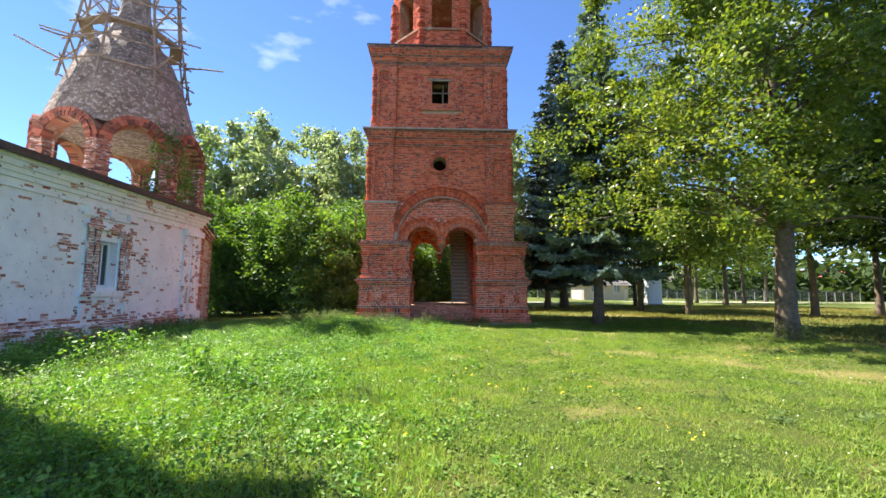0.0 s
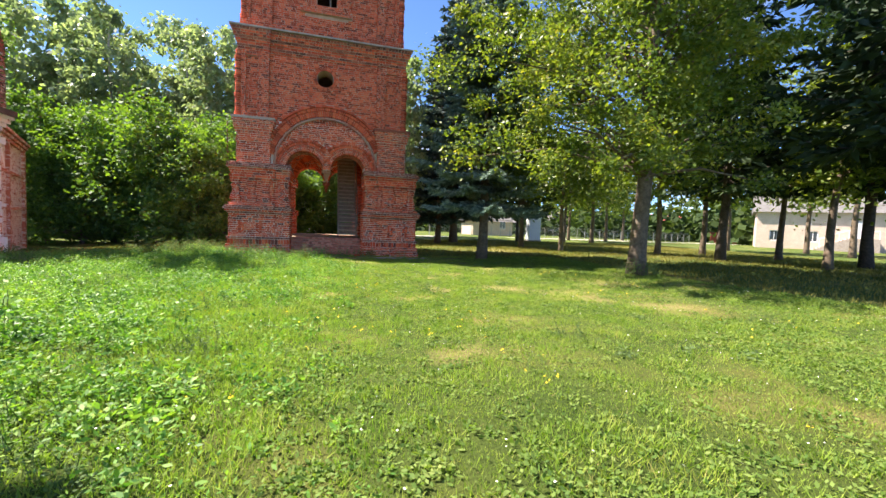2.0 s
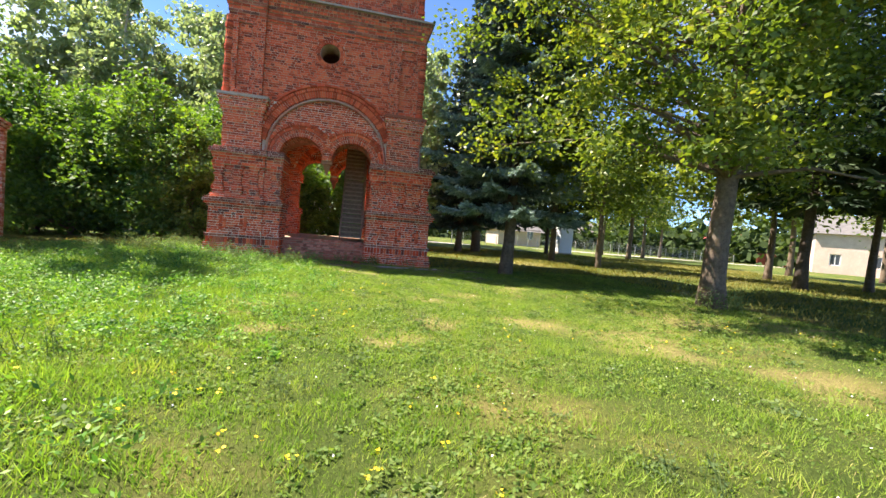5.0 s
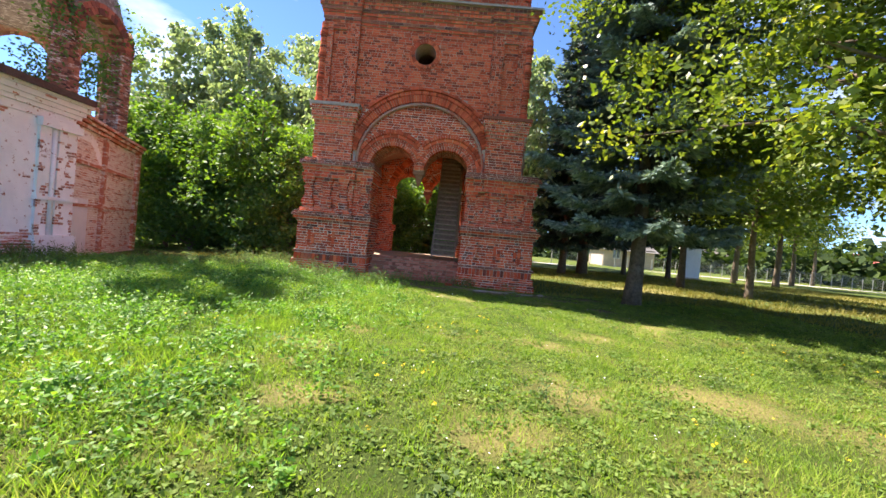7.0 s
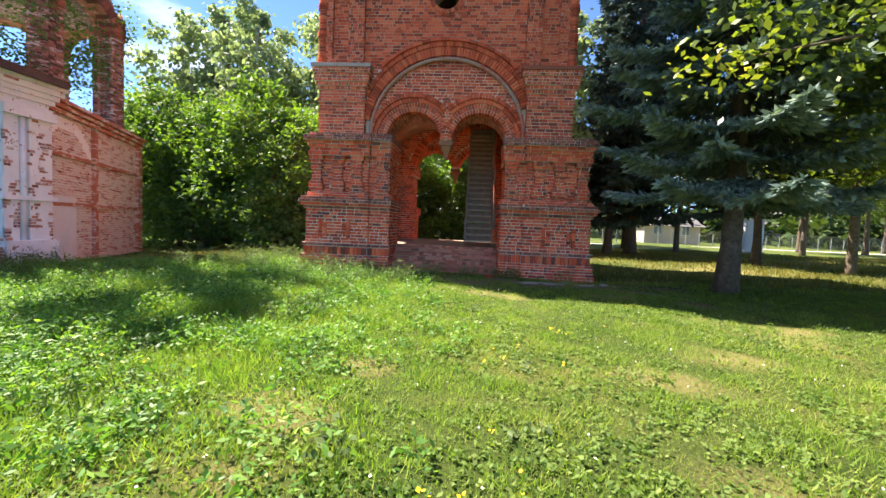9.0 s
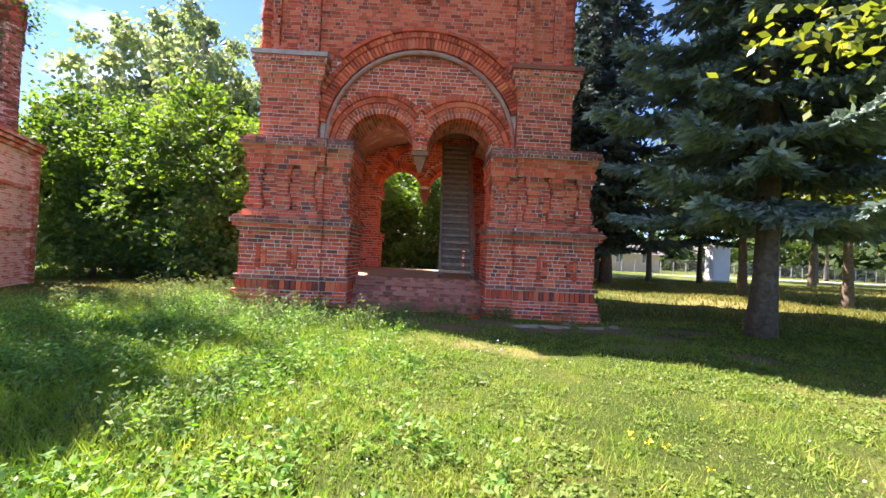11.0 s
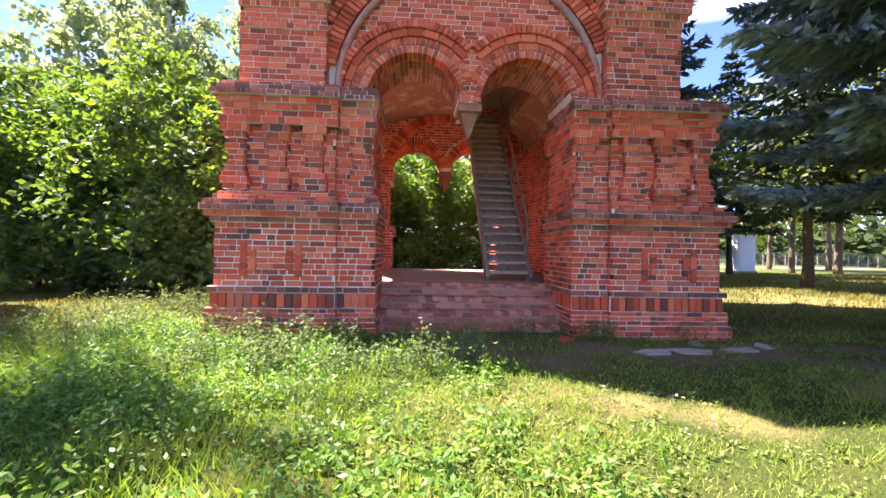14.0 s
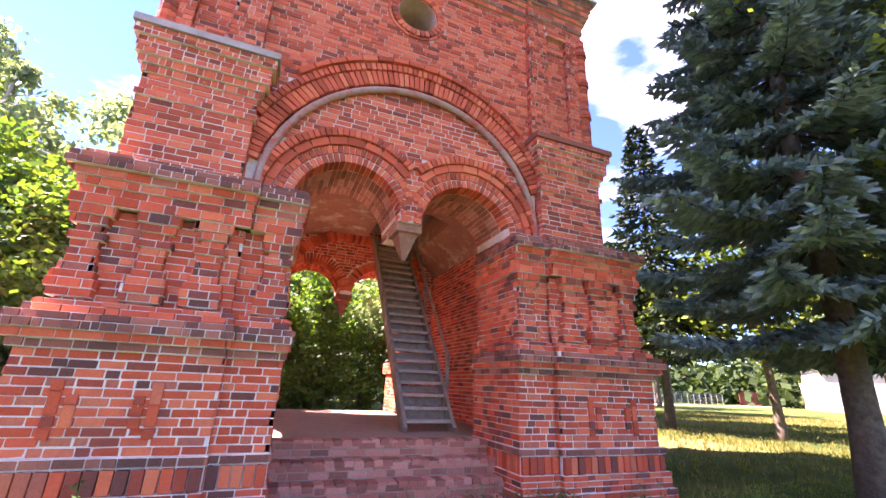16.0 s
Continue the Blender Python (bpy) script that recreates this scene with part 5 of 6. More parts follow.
sp_d = put(spruce("dark_spruce", "tall dark green spruce with bare lower trunk", 17, 0.2, 4.0, 4.0, 20, 7, M_SPRUCE_DARK, 15, 0.36, 0.34, group="dark spruces"), 19.4, 9.8, 0.0, 1.3)
for x, y, a, s in ((14.3, 28.3, 5.1, 0.85), (21.1, 18.0, 1.1, 1.1), (26.0, 14.4, 2.3, 1.15), (30.0, 12.0, 2.0, 1.1), (27.5, 8.0, 0.5, 1.1), (18.5, 37.5, 3.1, 0.8)):
    put_copy(sp_d, x, y, a, s)
park = put(broadleaf("park_tree", "young deciduous tree with thin leaning trunk", 9, 0.16, (2.9, 9.5, 2.7), 70, 5000, 0.27, M_LINDEN, 21, M_BARK, lean=(0.5, 0.2), group="park trees"), 15.4, 24.9)
for x, y, a, s in ((20.5, 21.9, 1, 1.1), (25.7, 23.2, 2, 1.2), (27.1, 19.1, 3, 1.15), (22.1, 13.6, 4, 1.1), (15.3, 37.9, 5, 1.1), (29.6, 41.1, 2.2, 1.5), (36, 30, 1.4, 1.4), (42, 24, 4.6, 1.5), (46, 30, 5, 1.4), (38, 50, 0.4, 1.4), (50, 61, 1.7, 1.4), (26, 41, 3.3, 1.2), (32.2, 49.8, 4.1, 1.25)):
    put_copy(park, x, y, a, s)
shrub = put(broadleaf("maple_shrub", "tall bushy ash-leaved maple with sunlit yellow-green top", 9.5, 0.13, (0.2, 9.6, 3.9), 300, 20500, 0.25, M_BUSH, 31, M_BARK, group="maple shrubs", clump=0.42, tops=9, low=0.1), -9.3, 29.5)
for x, y, a, s in ((-5.8, 30.5, 1.4, 0.95), (-12.6, 32.0, 2.9, 1.05), (-3.4, 33.5, 4.2, 0.9), (-16.0, 31.5, 5.5, 1.05), (-13.2, 29.8, 0.9, 0.9), (-6.8, 28.2, 3.6, 0.75), (-19.5, 32, 1.1, 1.0), (-0.5, 34.5, 0.6, 0.85), (3.2, 36.5, 2.4, 0.8), (-7.6, 34, 3.0, 1.05)):
    put_copy(shrub, x, y, a, s)
birch = put(broadleaf("birch", "tall birch with fine drooping foliage", 20, 0.2, (3.5, 22.0, 4.6), 200, 7800, 0.48, M_BIRCH, 41, M_LIMED, droop=0.9, group="birches", clump=0.5, tops=6), -12, 44)
# The last two birches are added to throw shade on the lawn.
for x, y, a, s in ((-7.2, 45, 1, 0.97), (-17, 42, 2, 1.0), (-2.5, 47, 3, 1.0), (3.0, 48, 4, 0.95), (-22, 45, 5, 1.05), (-14, 49, 0.5, 1.1), (-5, 51, 2.2, 1.12), (-9.5, 41, 3.7, 0.9), (-19.5, 47, 4.4, 1.0), (-26, 46, 5.2, 1.05), (8, 52, 1.5, 1.0), (0.0, 42, 2.5, 0.8), (5.4, 34.5, 4.5, 0.75), (7.6, 39.5, 0.8, 0.9)):
    put_copy(birch, x, y, a, s)

ws = np.random.RandomState(5)
cl = []
for i in range(420):
    an = ws.uniform(-1.35, 1.5)
    d = ws.uniform(78, 125)
    hh = 5 + 9 * (0.5 + 0.5 * math.sin(an * 9 + 1.3 * math.sin(an * 23))) * ws.uniform(0.6, 1.0)
    for q in range(6):
        cl.append((d * math.sin(an) + 8, d * math.cos(an) + 8, hh * ws.uniform(0.05, 1.0) if q < 3 else ws.uniform(0.3, 4.0), 1.2 + hh * 0.1))
cl = np.array(cl)
idx = ws.randint(0, len(cl), 42000)
pts = cl[idx, :3] + ws.normal(size=(42000, 3)) * cl[idx, 3:4] * np.array([1.2, 1.2, 0.8])
pts[:, 2] = np.abs(pts[:, 2])
tagged(new("far_woods", quads_mesh("far_woods", leaf_quads(pts, 1.7, ws, 0.1, 0.8), M_FAR)), "distant belt of green trees and hedges", "trees", kind="stuff")

# ---- far houses, fence, cabinet ----
cab = thing("utility_cabinet", "tall white metal utility cabinet standing on the lawn", "cabinet", at=(21.9, 40.7, 0.3))
acc = Acc()
acc.span(-0.75, 0.75, -0.5, 0.5, -0.2, 0.12)
piece("base", acc, M_CEMENT, cab)
acc = Acc()
acc.span(-0.65, 0.65, -0.42, 0.42, 0.12, 2.45)
piece("body", acc, M_PAINT_WHITE, cab)
acc = Acc()
acc.span(-0.55, 0.55, -0.45, -0.42, 0.25, 2.3)
piece("door", acc, M_PAINT_WHITE, cab)
acc = Acc()
acc.span(-0.72, 0.72, -0.5, 0.5, 2.45, 2.55)
piece("roof", acc, M_PAINT_WHITE, cab)


def house(name, label, x, y, turn, w, d, h, rise, wall_m, roof_m, n_win, group=""):
    t = thing(name, label, "house", group)
    acc = Acc()
    ww, sill, wh = 1.1, 1.1, 1.5
    xs = [-w / 2 + w * (i + 0.5) / n_win for i in range(n_win)]
    acc.span(-w / 2, w / 2, 0, d, -0.5, sill)
    acc.span(-w / 2, w / 2, 0, d, sill + wh, h)
    acc.span(-w / 2, w / 2, 0.3, d, sill, sill + wh)
    edge = -w / 2
    for c in xs:
        acc.span(edge, c - ww / 2, 0, 0.3, sill, sill + wh)
        edge = c + ww / 2
    acc.span(edge, w / 2, 0, 0.3, sill, sill + wh)
    piece("wall", acc, wall_m, t)
    for c in xs:
        wi = new("window")
        wi.parent = t
        a2 = Acc()
        for a, b, e, f in ((c - ww / 2, c - ww / 2 + 0.1, sill, sill + wh), (c + ww / 2 - 0.1, c + ww / 2, sill, sill + wh), (c - 0.04, c + 0.04, sill, sill + wh), (c - ww / 2, c + ww / 2, sill, sill + 0.1), (c - ww / 2, c + ww / 2, sill + wh - 0.1, sill + wh)):
            a2.span(a, b, 0.1, 0.17, e, f)
        piece("frame", a2, M_PAINT_WHITE, wi)
        a2 = Acc()
        a2.span(c - ww / 2, c + ww / 2, 0.19, 0.21, sill, sill + wh)
        piece("pane", a2, M_GLASS, wi)
    a2 = Acc()
    for lo, hi in ((0, 0),):
        k = len(a2.v)
        a2.v += [(-w / 2 - 0.5, -0.5, h), (w / 2 + 0.5, -0.5, h), (w / 2 + 0.5, d + 0.5, h), (-w / 2 - 0.5, d + 0.5, h), (-w / 2 - 0.5, d / 2, h + rise), (w / 2 + 0.5, d / 2, h + rise)]
        a2.f += [(k, k + 1, k + 5, k + 4), (k + 2, k + 3, k + 4, k + 5), (k, k + 4, k + 3), (k + 1, k + 2, k + 5), (k + 3, k + 2, k + 1, k)]
    piece("roof", a2, roof_m, t)
    t.matrix_basis = pose(x, y, float(ground_z(x, y)), 0, 0, turn)
    return t


house("plastered_building", "long pale pink plastered building with white windows", 72.5, 33.7, -51.5, 34, 12, 5.2, 3.0, M_PLASTER, M_SLATE, 8)
porch = thing("entrance_stair", "grey concrete entrance stair with metal railing", "stairs")
acc = Acc()
acc.span(-2.0, 1.2, -1.8, -0.02, -0.4, 1.75)
piece("landing", acc, M_CEMENT, porch)
for i in range(9):
    acc = Acc()
    acc.span(-2.0 - 0.4 * (i + 1), -2.0 - 0.4 * i, -1.8, -0.02, -0.4, 1.75 - 0.19 * (i + 1))
    piece("step", acc, M_CEMENT, porch)
for i in range(7):
    acc = Acc()
    x = 1.1 - i * 0.95
    z = 1.75 if x > -2 else 1.75 - 0.19 * (-2.0 - x) / 0.4
    acc.tube([(x, -1.75, z - 0.2), (x, -1.75, z + 1.0)], [0.04, 0.04], 6)
    piece("post", acc, M_PAINT_WHITE, porch)
acc = Acc()
acc.tube([(1.1, -1.75, 2.75), (-2.0, -1.75, 2.75), (-4.7, -1.75, 1.5)], [0.05, 0.05, 0.05], 6)
piece("rail", acc, M_PAINT_WHITE, porch)
acc = Acc()
acc.span(-0.9, 0.5, -0.12, -0.02, 1.75, 4.0)
piece("door", acc, M_PAINT_WHITE, porch, "white entrance door")
porch.matrix_basis = pose(72.5, 33.7, float(ground_z(72.5, 33.7)), 0, 0, -51.5) @ pose(-5.5, 0, 0)
house("village_house", "low white village house with grey roof", 62, 92, -20, 14, 9, 3.4, 3.2, M_PAINT_WHITE, M_SLATE, 4)
house("village_house", "village house with red roof behind the fence", 88, 88, -45, 13, 9, 3.4, 3.4, M_PLASTER, M_RED_PAINT, 4)
house("shed", "low pale yellow shed beyond the lawn", 27, 64, 0, 7, 6, 2.3, 1.3, M_PLASTER, M_SLATE, 2)
house("shed", "low grey shed half hidden by the shrubs", -11, 38.5, 6, 9, 4, 2.4, 0.9, M_PLASTER, M_SLATE, 3)
house("shed", "white walled outbuilding behind the tower", 3.0, 56, -4, 12, 6, 3.2, 1.8, M_PAINT_WHITE, M_SLATE, 3)
acc = Acc()
k = thing("green_fence", "dark green board fence beside the shrubs", "fence")
for i in range(14):
    a2 = Acc()
    a2.span(-5.0 + i * 0.22, -4.8 + i * 0.22, 37.0, 37.03, -0.3, 1.7)
    piece("board", a2, M_GREENPAINT, k)
gate = thing("red_gate", "dull red metal gate in the far fence", "gate")
for i in range(5):
    a2 = Acc()
    a2.box((76 + i * 1.15, 66 - i * 0.7, 1.3), (0.55, -0.33, 0), (0.03, 0.05, 0), (0, 0, 1.1))
    piece("panel", a2, M_RED_PAINT, gate)
fence = thing("wire_fence", "low wire mesh fence on grey posts", "fence")
for i in range(34):
    x, y = 14 + i * 1.6, 55 + i * 0.25
    a2 = Acc()
    a2.tube([(x, y, 0), (x, y, 1.7)], [0.05, 0.05], 6)
    piece("post", a2, M_MESHWIRE, fence)
for z in np.arange(0.25, 1.7, 0.12):
    a2 = Acc()
    a2.tube([(14, 55, z + 0.3), (66.8, 63.25, z + 0.3)], [0.012, 0.012], 4)
    piece("wire", a2, M_MESHWIRE, fence)
a2 = Acc()
pts_a = [(10, 50.5), (30, 52.5), (60, 55), (95, 58), (130, 60)]
for (xa, ya), (xb, yb) in zip(pts_a, pts_a[1:]):
    a2.poly([(xa, ya, float(ground_z(xa, ya)) + 0.05), (xb, yb, float(ground_z(xb, yb)) + 0.05), (xb, yb + 3, float(ground_z(xb, yb)) + 0.05), (xa, ya + 3, float(ground_z(xa, ya)) + 0.05)])
tagged(piece("road", a2, M_ROAD), "pale gravel village lane", "road", kind="structure")

# ---- rubble before the gateway ----
def slab(x, y, r, h, turn, seed):
    """A broken flat piece of concrete."""
    q = random.Random(seed)
    t = new("concrete_slab")
    tagged(t, "broken pale concrete slab lying in the soil", "slab", "slabs")
    acc = Acc()
    ring = [(r * q.uniform(0.75, 1.1) * math.cos(a), r * 0.55 * q.uniform(0.75, 1.1) * math.sin(a)) for a in np.linspace(0.3, 0.3 + 2 * math.pi, 6)[:-1]]
    k = len(ring)
    acc.v = [(a, b, -0.06) for a, b in ring] + [(a * 0.94, b * 0.94, h + 0.012 * q.uniform(-1, 1)) for a, b in ring]
    acc.f = [tuple(range(k - 1, -1, -1)), tuple(range(k, 2 * k))] + [(i, (i + 1) % k, k + (i + 1) % k, k + i) for i in range(k)]
    piece("body", acc, M_SLAB, t)
    t.matrix_basis = pose(x, y, float(ground_z(x, y)), 0, 0, turn)


for i, (x, y, r, turn) in enumerate(((2.85, 19.1, 0.34, 10), (3.5, 19.2, 0.4, -8), (4.3, 19.35, 0.36, 15), (3.95, 19.75, 0.28, 40), (-0.75, 19.25, 0.34, 5), (4.9, 19.6, 0.22, 70))):
    slab(x, y, r, 0.022, turn, i)
lump = thing("brick_fragment", "bright orange broken brick lying by the steps", "brick")
acc = Acc()
acc.box((0, 0, 0.03), (0.11, 0.02, 0), (-0.01, 0.06, 0), (0, 0, 0.04))
piece("body", acc, M_BRICK_ARCH, lump)
lump.matrix_basis = pose(1.85, 19.7, float(ground_z(1.85, 19.7)), 4, 6, 25)

# ---- meadow plants ----
gs = np.random.RandomState(77)


def scatter(n, x0, x1, y0, y1, weight=None):
    x, y = gs.uniform(x0, x1, n), gs.uniform(y0, y1, n)
    keep = np.ones(n, bool)
    inside_tower = (x > -3.7) & (x < 4.8) & (y > 20.1) & (y < 28.2)
    keep &= ~inside_tower & (x > CX + 0.2)
    x, y = x[keep], y[keep]
    if weight is not None:
        k2 = gs.uniform(0, 1, len(x)) < weight(x, y)
        x, y = x[k2], y[k2]
    return x, y


def patch(x, y, s, seed):
    """Smooth value noise between 0 and 1."""
    g = np.random.RandomState(seed).uniform(0, 1, (64, 64))
    u, v = (x / s) % 63, (y / s) % 63
    i, j = u.astype(int), v.astype(int)
    fu, fv = u - i, v - j
    fu, fv = fu * fu * (3 - 2 * fu), fv * fv * (3 - 2 * fv)
    return (g[i, j] * (1 - fu) + g[i + 1, j] * fu) * (1 - fv) + (g[i, j + 1] * (1 - fu) + g[i + 1, j + 1] * fu) * fv


def blades(x, y, h, wid, lean=0.6):
    n = len(x)
    an = gs.uniform(0, 2 * np.pi, n)
    hh = h * gs.uniform(0.5, 1.3, n)
    base = np.stack([x, y, ground_z(x, y) - 0.01], 1)
    side = np.stack([np.cos(an), np.sin(an), np.zeros(n)], 1) * (wid * gs.uniform(0.7, 1.3, n))[:, None]
    la = gs.uniform(0, 2 * np.pi, n)
    tip = base + np.stack([np.cos(la) * hh * lean * gs.uniform(0, 1.3, n), np.sin(la) * hh * lean * gs.uniform(0, 1.3, n), hh], 1)
    return np.stack([base - side, base + side, tip], 1)


def dry_at(x, y):
    """Worn and dry places, where grass is thin."""
    return np.clip((patch(x, y, 1.7, 5) - 0.55) * 1.6, 0, 0.6) * np.clip((x + 1.0) / 3.5, 0.0, 1) + 0.55 * spots_at(x, y, WORN)


def lush_at(x, y):
    """Rank growth towards the church."""
    return np.clip((1.2 - x + 0.05 * (y - 8)) / 4.0, 0, 1)


x, y = scatter(660000, -10.5, 12, 1.0, 20.5, lambda x, y: np.clip(1.1 - dry_at(x, y), 0.12, 1) * np.clip(1.3 - np.hypot(x * 0.9, y - 9) / 12, 0.3, 1) * (1 - 0.95 * spots_at(x, y, BARE)))
tall = 0.03 + 0.1 * patch(x, y, 0.33, 9) ** 2 + 0.17 * lush_at(x, y) * patch(x, y, 1.1, 8) ** 1.5
tagged(new("grass", quads_mesh("grass", blades(x, y, tall, 0.0044 + 0.0025 * lush_at(x, y), 0.9), M_GRASS)), "short uneven sunlit meadow grass", "grass", kind="stuff")
x, y = scatter(46000, 12, 34, 4, 40)
x2, y2 = scatter(28000, -11, 14, 20, 40)
x, y = np.concatenate([x, x2]), np.concatenate([y, y2])
tagged(new("grass", quads_mesh("grass_far", blades(x, y, np.full(len(x), 0.12), 0.02), M_LAWN)), "dry olive lawn grass under the park trees", "grass", kind="stuff")
x, y = scatter(110000, -9, 11, 1.0, 20.0, lambda x, y: np.clip(patch(x, y, 0.9, 12) * 1.5 - 0.2, 0, 1) * np.clip(1 - dry_at(x, y), 0.1, 1) * (1 - spots_at(x, y, BARE)))
c = np.stack([x, y, ground_z(x, y) + gs.uniform(0.01, 0.05, len(x)) + 0.08 * lush_at(x, y) * gs.uniform(0, 1, len(x))], 1)
tagged(new("clover", quads_mesh("clover", leaf_quads(c, 0.024 + 0.016 * lush_at(x, y), gs, -0.1, 0.7, 0.7), M_CLOVER)), "low clover and plantain leaves among the grass", "clover", kind="stuff")
x, y = scatter(340000, -10, 3, 2.0, 21, lambda x, y: lush_at(x, y) * np.clip(patch(x, y, 0.55, 31) * 2.8 - 0.95, 0.03, 1) * np.clip(1.5 - np.abs(x + 2) / 9, 0.3, 1) * (1 - spots_at(x, y, BARE)) * (1 - 0.75 * np.clip((y - 15.5) / 2, 0, 1) * np.clip((x + 4) / 1.5, 0, 1)))
top = (0.05 + 0.36 * np.clip(patch(x, y, 0.55, 31) * 1.6 - 0.4, 0, 1)) * (0.5 + 0.5 * lush_at(x, y))
c = np.stack([x, y, ground_z(x, y) + top * gs.uniform(0.15, 1.0, len(x))], 1)
tagged(new("low_weeds", quads_mesh("low_weeds", leaf_quads(c, 0.034 + 0.034 * gs.uniform(0, 1, len(x)) ** 2, gs, 0.05, 0.42, 0.7), M_RANK)), "rank leafy low weeds in bright clumps", "weeds", kind="stuff")


def tufts(x, y, per, wide, tall, leaf, aspect=0.55):
    """Low mounds of leaves round the points x, y."""
    n = len(x)
    r = np.sqrt(gs.uniform(0, 1, (n, per)))
    an = gs.uniform(0, 2 * np.pi, (n, per))
    size = (gs.uniform(0.45, 1.0, n) ** 1.5)[:, None]
    px = x[:, None] + r * np.cos(an) * wide * size
    py = y[:, None] + r * np.sin(an) * wide * size
    pz = ground_z(px, py) + tall * size * (1 - 0.75 * r ** 2) * gs.uniform(0.25, 1.0, (n, per))
    return leaf_quads(np.stack([px, py, pz], -1).reshape(-1, 3), leaf, gs, -0.05, aspect, 0.9)


x, y = scatter(16000, -4, 12, 2.0, 20, lambda x, y: np.clip(patch(x, y, 1.3, 61) * 2.0 - 0.4, 0.18, 1) * np.clip(1.1 - dry_at(x, y), 0.08, 1) * (1 - spots_at(x, y, BARE)))
tagged(new("plantain_tufts", quads_mesh("plantain_tufts", tufts(x, y, 20, 0.16, 0.085, 0.045), M_CLOVER)), "low mounds of plantain and clover leaves", "weeds", kind="stuff")
x, y = scatter(9800, -10.5, 1.5, 2.0, 21, lambda x, y: lush_at(x, y) * np.clip(patch(x, y, 0.9, 63) * 2.4 - 0.75, 0.02, 1) * (1 - spots_at(x, y, BARE)))
tagged(new("weed_mounds", quads_mesh("weed_mounds", tufts(x, y, 34, 0.24, 0.42, 0.066, 0.42), M_RANK)), "rank leafy weed mounds on the slope", "weeds", kind="stuff")
x, y = scatter(90000, -3, 13, 2, 20, lambda x, y: np.clip(0.12 + dry_at(x, y), 0, 1))
tagged(new("dry_grass", quads_mesh("dry_grass", blades(x, y, np.full(len(x), 0.035), 0.003, 1.8), M_DRY)), "dry yellow straw in worn patches", "dry grass", kind="stuff")
x, y = scatter(900, -2, 11, 2, 18)
c = np.stack([x, y, ground_z(x, y) + 0.08], 1)
tagged(new("white_flowers", quads_mesh("white_flowers", leaf_quads(c, 0.018, gs, 0, 1.0, 2.0), M_PETAL)), "small white clover flowers in the grass", "flowers", kind="stuff")
x, y = scatter(420, -3, 10, 2, 16, lambda x, y: (patch(x, y, 1.5, 3) > 0.6) * 1.0)
c = np.stack([x, y, ground_z(x, y) + 0.11], 1)
c = np.repeat(c, 4, 0) + gs.normal(size=(len(c) * 4, 3)) * 0.012
tagged(new("yellow_flowers", quads_mesh("yellow_flowers", leaf_quads(c, 0.026, gs, 0, 1.0, 2.0), M_YELLOW)), "small yellow meadow flowers", "flowers", kind="stuff")


def weed(name, label, h, n_stems, n_leaves, leaf, seed, spread, material=None, group="weeds"):
    rs = np.random.RandomState(seed)
    t = thing(name, label, "weed", group)
    st, pts = Acc(), []
    for i in range(n_stems):
        b = np.array([rs.normal() * spread, rs.normal() * spread, -0.02])
        e = b + np.array([rs.normal() * 0.12, rs.normal() * 0.12, h * rs.uniform(0.6, 1.1)])
        st.tube([b, (b + e) / 2, e], [0.006, 0.005, 0.003], 4, False)
        for k in range(n_leaves):
            f = rs.uniform(0.1, 1.0)
            pts.append(b * (1 - f) + e * f + rs.normal(size=3) * 0.05)
    tagged(piece("stem", st, M_WEED, t), kind="stuff")
    me = quads_mesh("leaves", leaf_quads(np.array(pts), leaf, rs, 0.1, 0.55, 0.8), material or M_WEED)
    ob = new("foliage", me)
    ob.parent = t
    tagged(ob, kind="stuff")
    return t


nettle = weed("nettle_clump", "clump of tall pale green weeds", 0.6, 11, 28, 0.066, 51, 0.2)
dock = weed("dock_plant", "broad leaved dock plant low in the grass", 0.12, 11, 7, 0.115, 52, 0.14)
thistle = weed("goosefoot_clump", "spreading clump of grey-green goosefoot", 0.42, 12, 18, 0.05, 53, 0.28)
bright_weed = put(weed("tall_weed", "tall bright green leafy weed in sun", 0.75, 8, 30, 0.085, 54, 0.16, M_RANK, "tall weeds"), -7.0, 9.5)
put(nettle, -2.9, 19.6)
put(dock, 0.55, 10.75, 0.0, 0.75)
put(thistle, -2.4, 18.9)
wr = random.Random(99)
spots = [(-3.6, 19.3), (-1.9, 19.5), (-1.3, 19.0), (-4.3, 20.3), (-4.9, 21.0), (-5.5, 22.0), (-5.2, 23.0), (-6.2, 22.5), (-0.9, 19.7), (2.4, 19.75), (-4.6, 19.2)]
spots += [(wr.uniform(-3.6, 0.4), wr.uniform(17.9, 19.0)) for i in range(14)] + [(wr.uniform(-7.0, -4.0), wr.uniform(18.8, 23.5)) for i in range(34)] + [(wr.uniform(-1.2, 2.4), wr.uniform(19.85, 20.1)) for i in range(4)]
spots += [(2.35, 19.85), (2.55, 19.95), (0.2, 19.7), (-0.3, 19.6), (11.0, 12.3), (11.6, 12.5), (11.9, 12.9), (10.7, 12.7), (3.9, 20.0)]
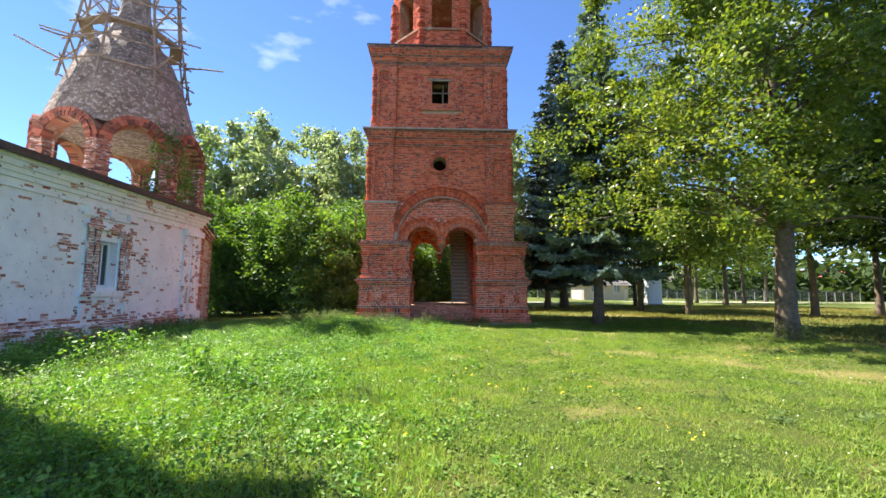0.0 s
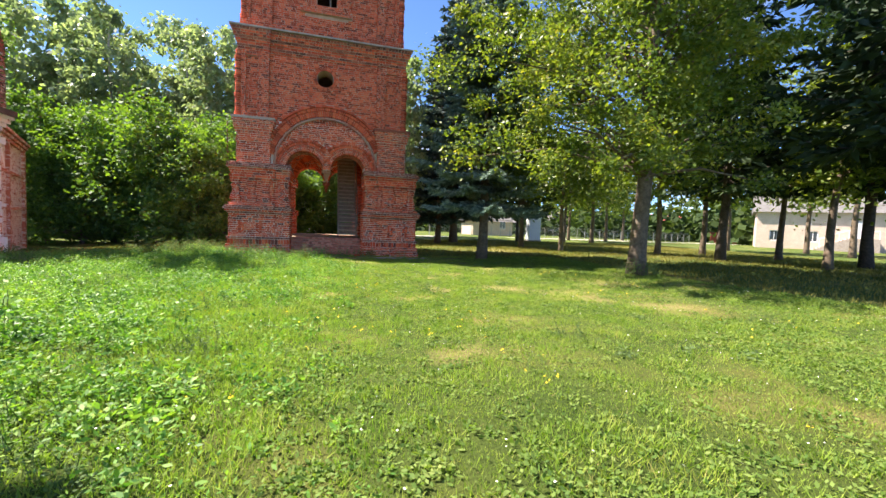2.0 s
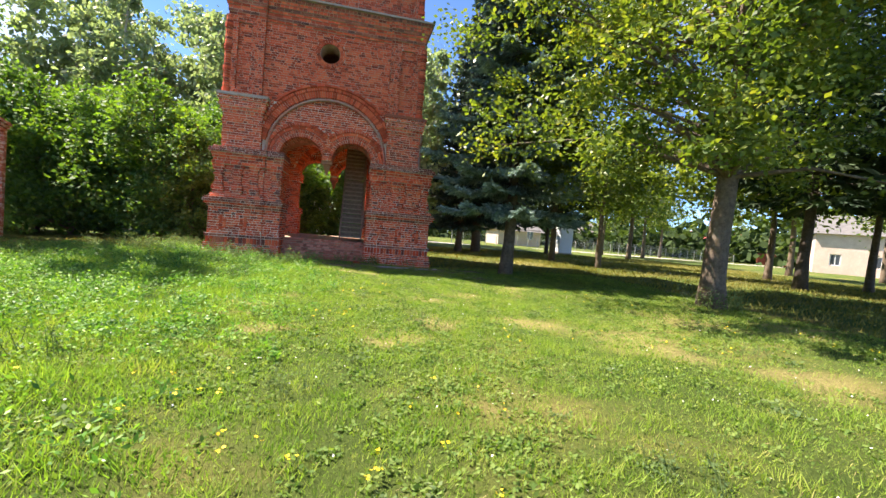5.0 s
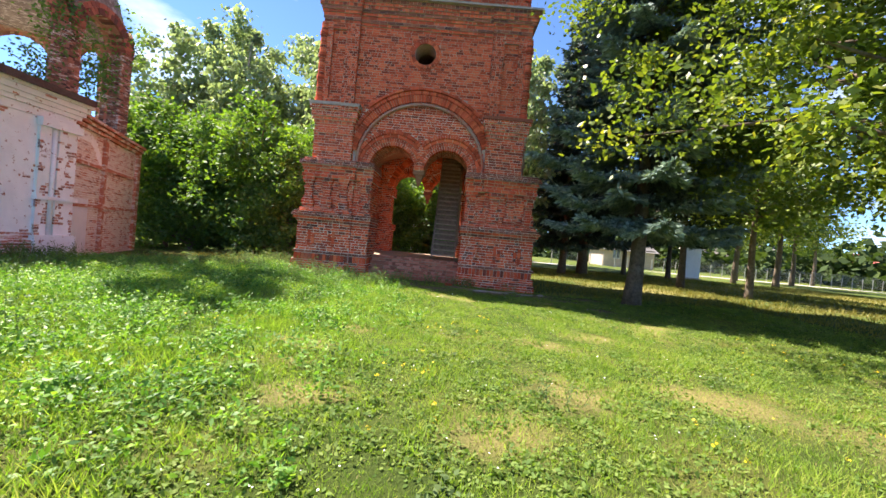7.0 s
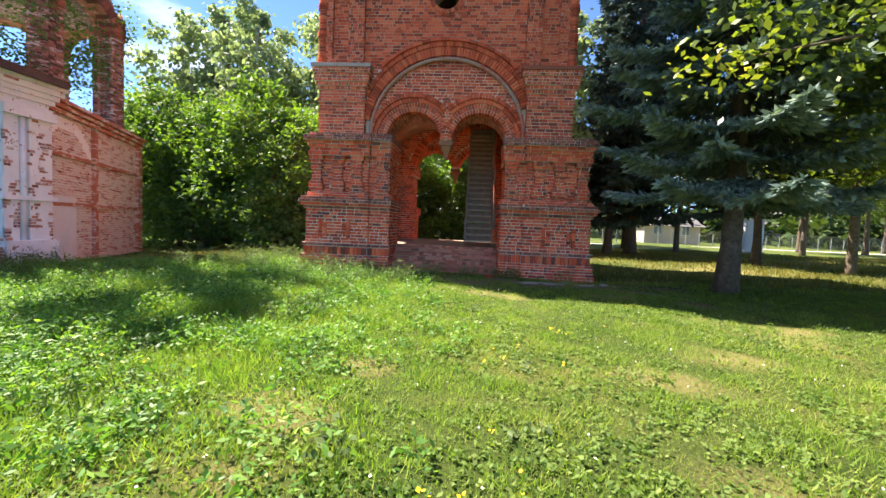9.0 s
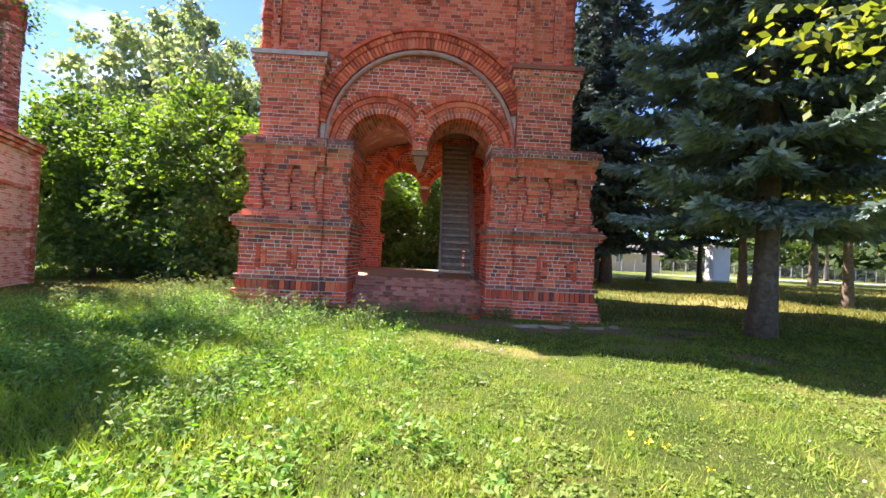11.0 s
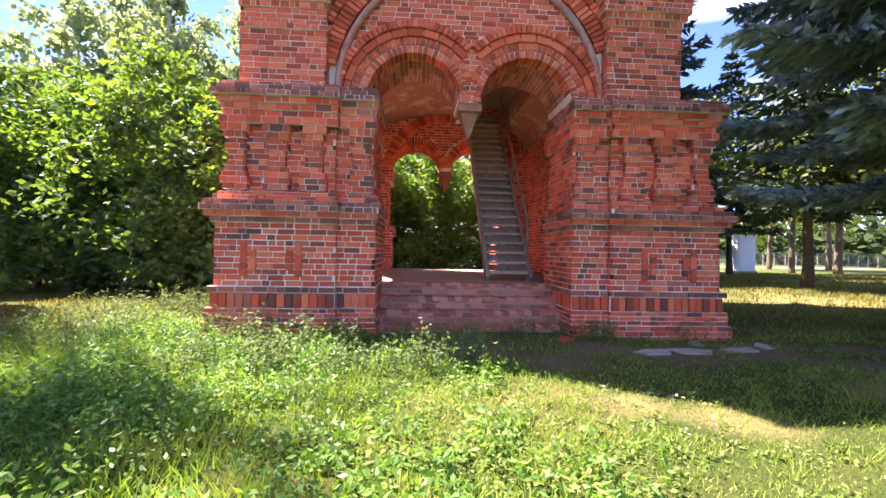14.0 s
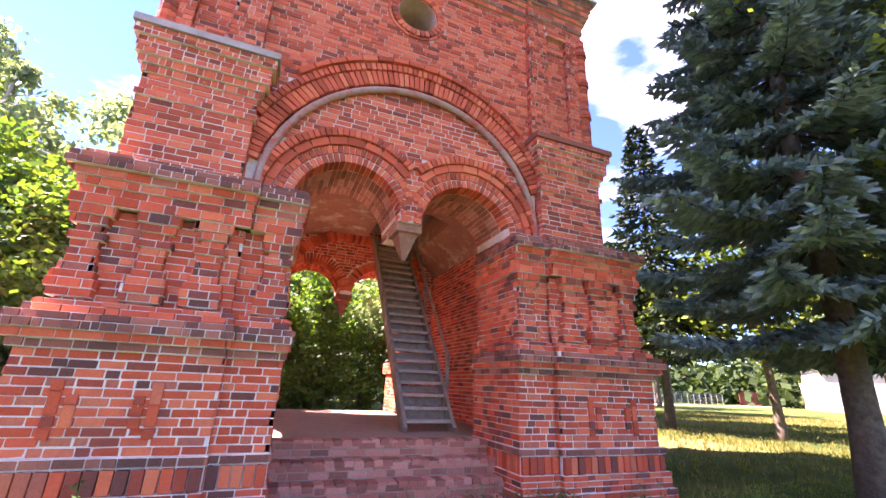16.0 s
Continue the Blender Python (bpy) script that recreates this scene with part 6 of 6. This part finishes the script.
for x, y in ((-8.3, 9.8), (-8.8, 11.8), (-7.6, 10.4), (-9.0, 9.4), (-9.4, 14.4), (-8.9, 10.6), (-8.0, 8.6), (-7.2, 8.9), (-9.5, 12.6), (-8.4, 13.1), (-6.6, 9.8), (-9.6, 10.8), (-7.9, 11.3), (-3.4, 6.4), (-2.9, 6.0)):
    put_copy(bright_weed, x, y, wr.uniform(0, 6), wr.uniform(0.8, 1.25))
for x, y in spots:
    put_copy(nettle if wr.random() < 0.6 else thistle, x, y, wr.uniform(0, 6), wr.uniform(0.5, 1.0))
for i in range(350):
    x, y = wr.uniform(-9.8, -0.8), wr.uniform(3.0, 20)
    if wr.random() < 0.35 + 0.6 * min(1, (-x - 1.5) / 5):
        src = (thistle, dock, nettle)[wr.choices((0, 1, 2), (6, 2, 0.6 + (x < -6) * 2))[0]]
        put_copy(src, x, y, wr.uniform(0, 6), wr.uniform(0.4, 0.85))
for i in range(46):
    x, y = wr.uniform(-2.5, 9), wr.uniform(3, 19)
    put_copy(dock if wr.random() < 0.6 else thistle, x, y, wr.uniform(0, 6), wr.uniform(0.3, 0.6))
for i in range(40):
    y = wr.uniform(6, 19.5)
    put_copy(nettle, -10.6 + wr.uniform(0, 0.9), y, wr.uniform(0, 6), wr.uniform(0.6, 1.2))

# ---- brickwork of the tower ----
def lay(items, parent, count):
    """The lowest front bricks become pieces of their own, the rest one mesh."""
    front = [i for i in items if abs(i[1].y) < 1e-6 and i[0].z < 2.1]
    front.sort(key=lambda i: abs(i[0].z - 1.1))
    own = front[:count]
    ids = {id(i) for i in own}
    for i, (c, a, b, h) in enumerate(own):
        ob = new("brick", PIECES[i % 4])
        ob.parent = parent
        ob.matrix_basis = Matrix.LocRotScale(c, None, (a.length, b.length, h))
    rest = [i for i in items if id(i) not in ids]
    tagged(piece("brickwork", bricks_acc(rest), M_BRICK_PIER, parent), kind="stuff")


lay(bricks_left, pier_l, 290)
lay(bricks_right, pier_r, 290)
tagged(piece("brickwork", bricks_acc(bricks_all), M_BRICK, tower), kind="stuff")
tagged(piece("dark_brickwork", bricks_acc(bricks_dark), M_BRICK_DARK, tower), kind="stuff")
tagged(piece("gate_brickwork", bricks_acc(bricks_in), M_BRICK, tower), kind="stuff")
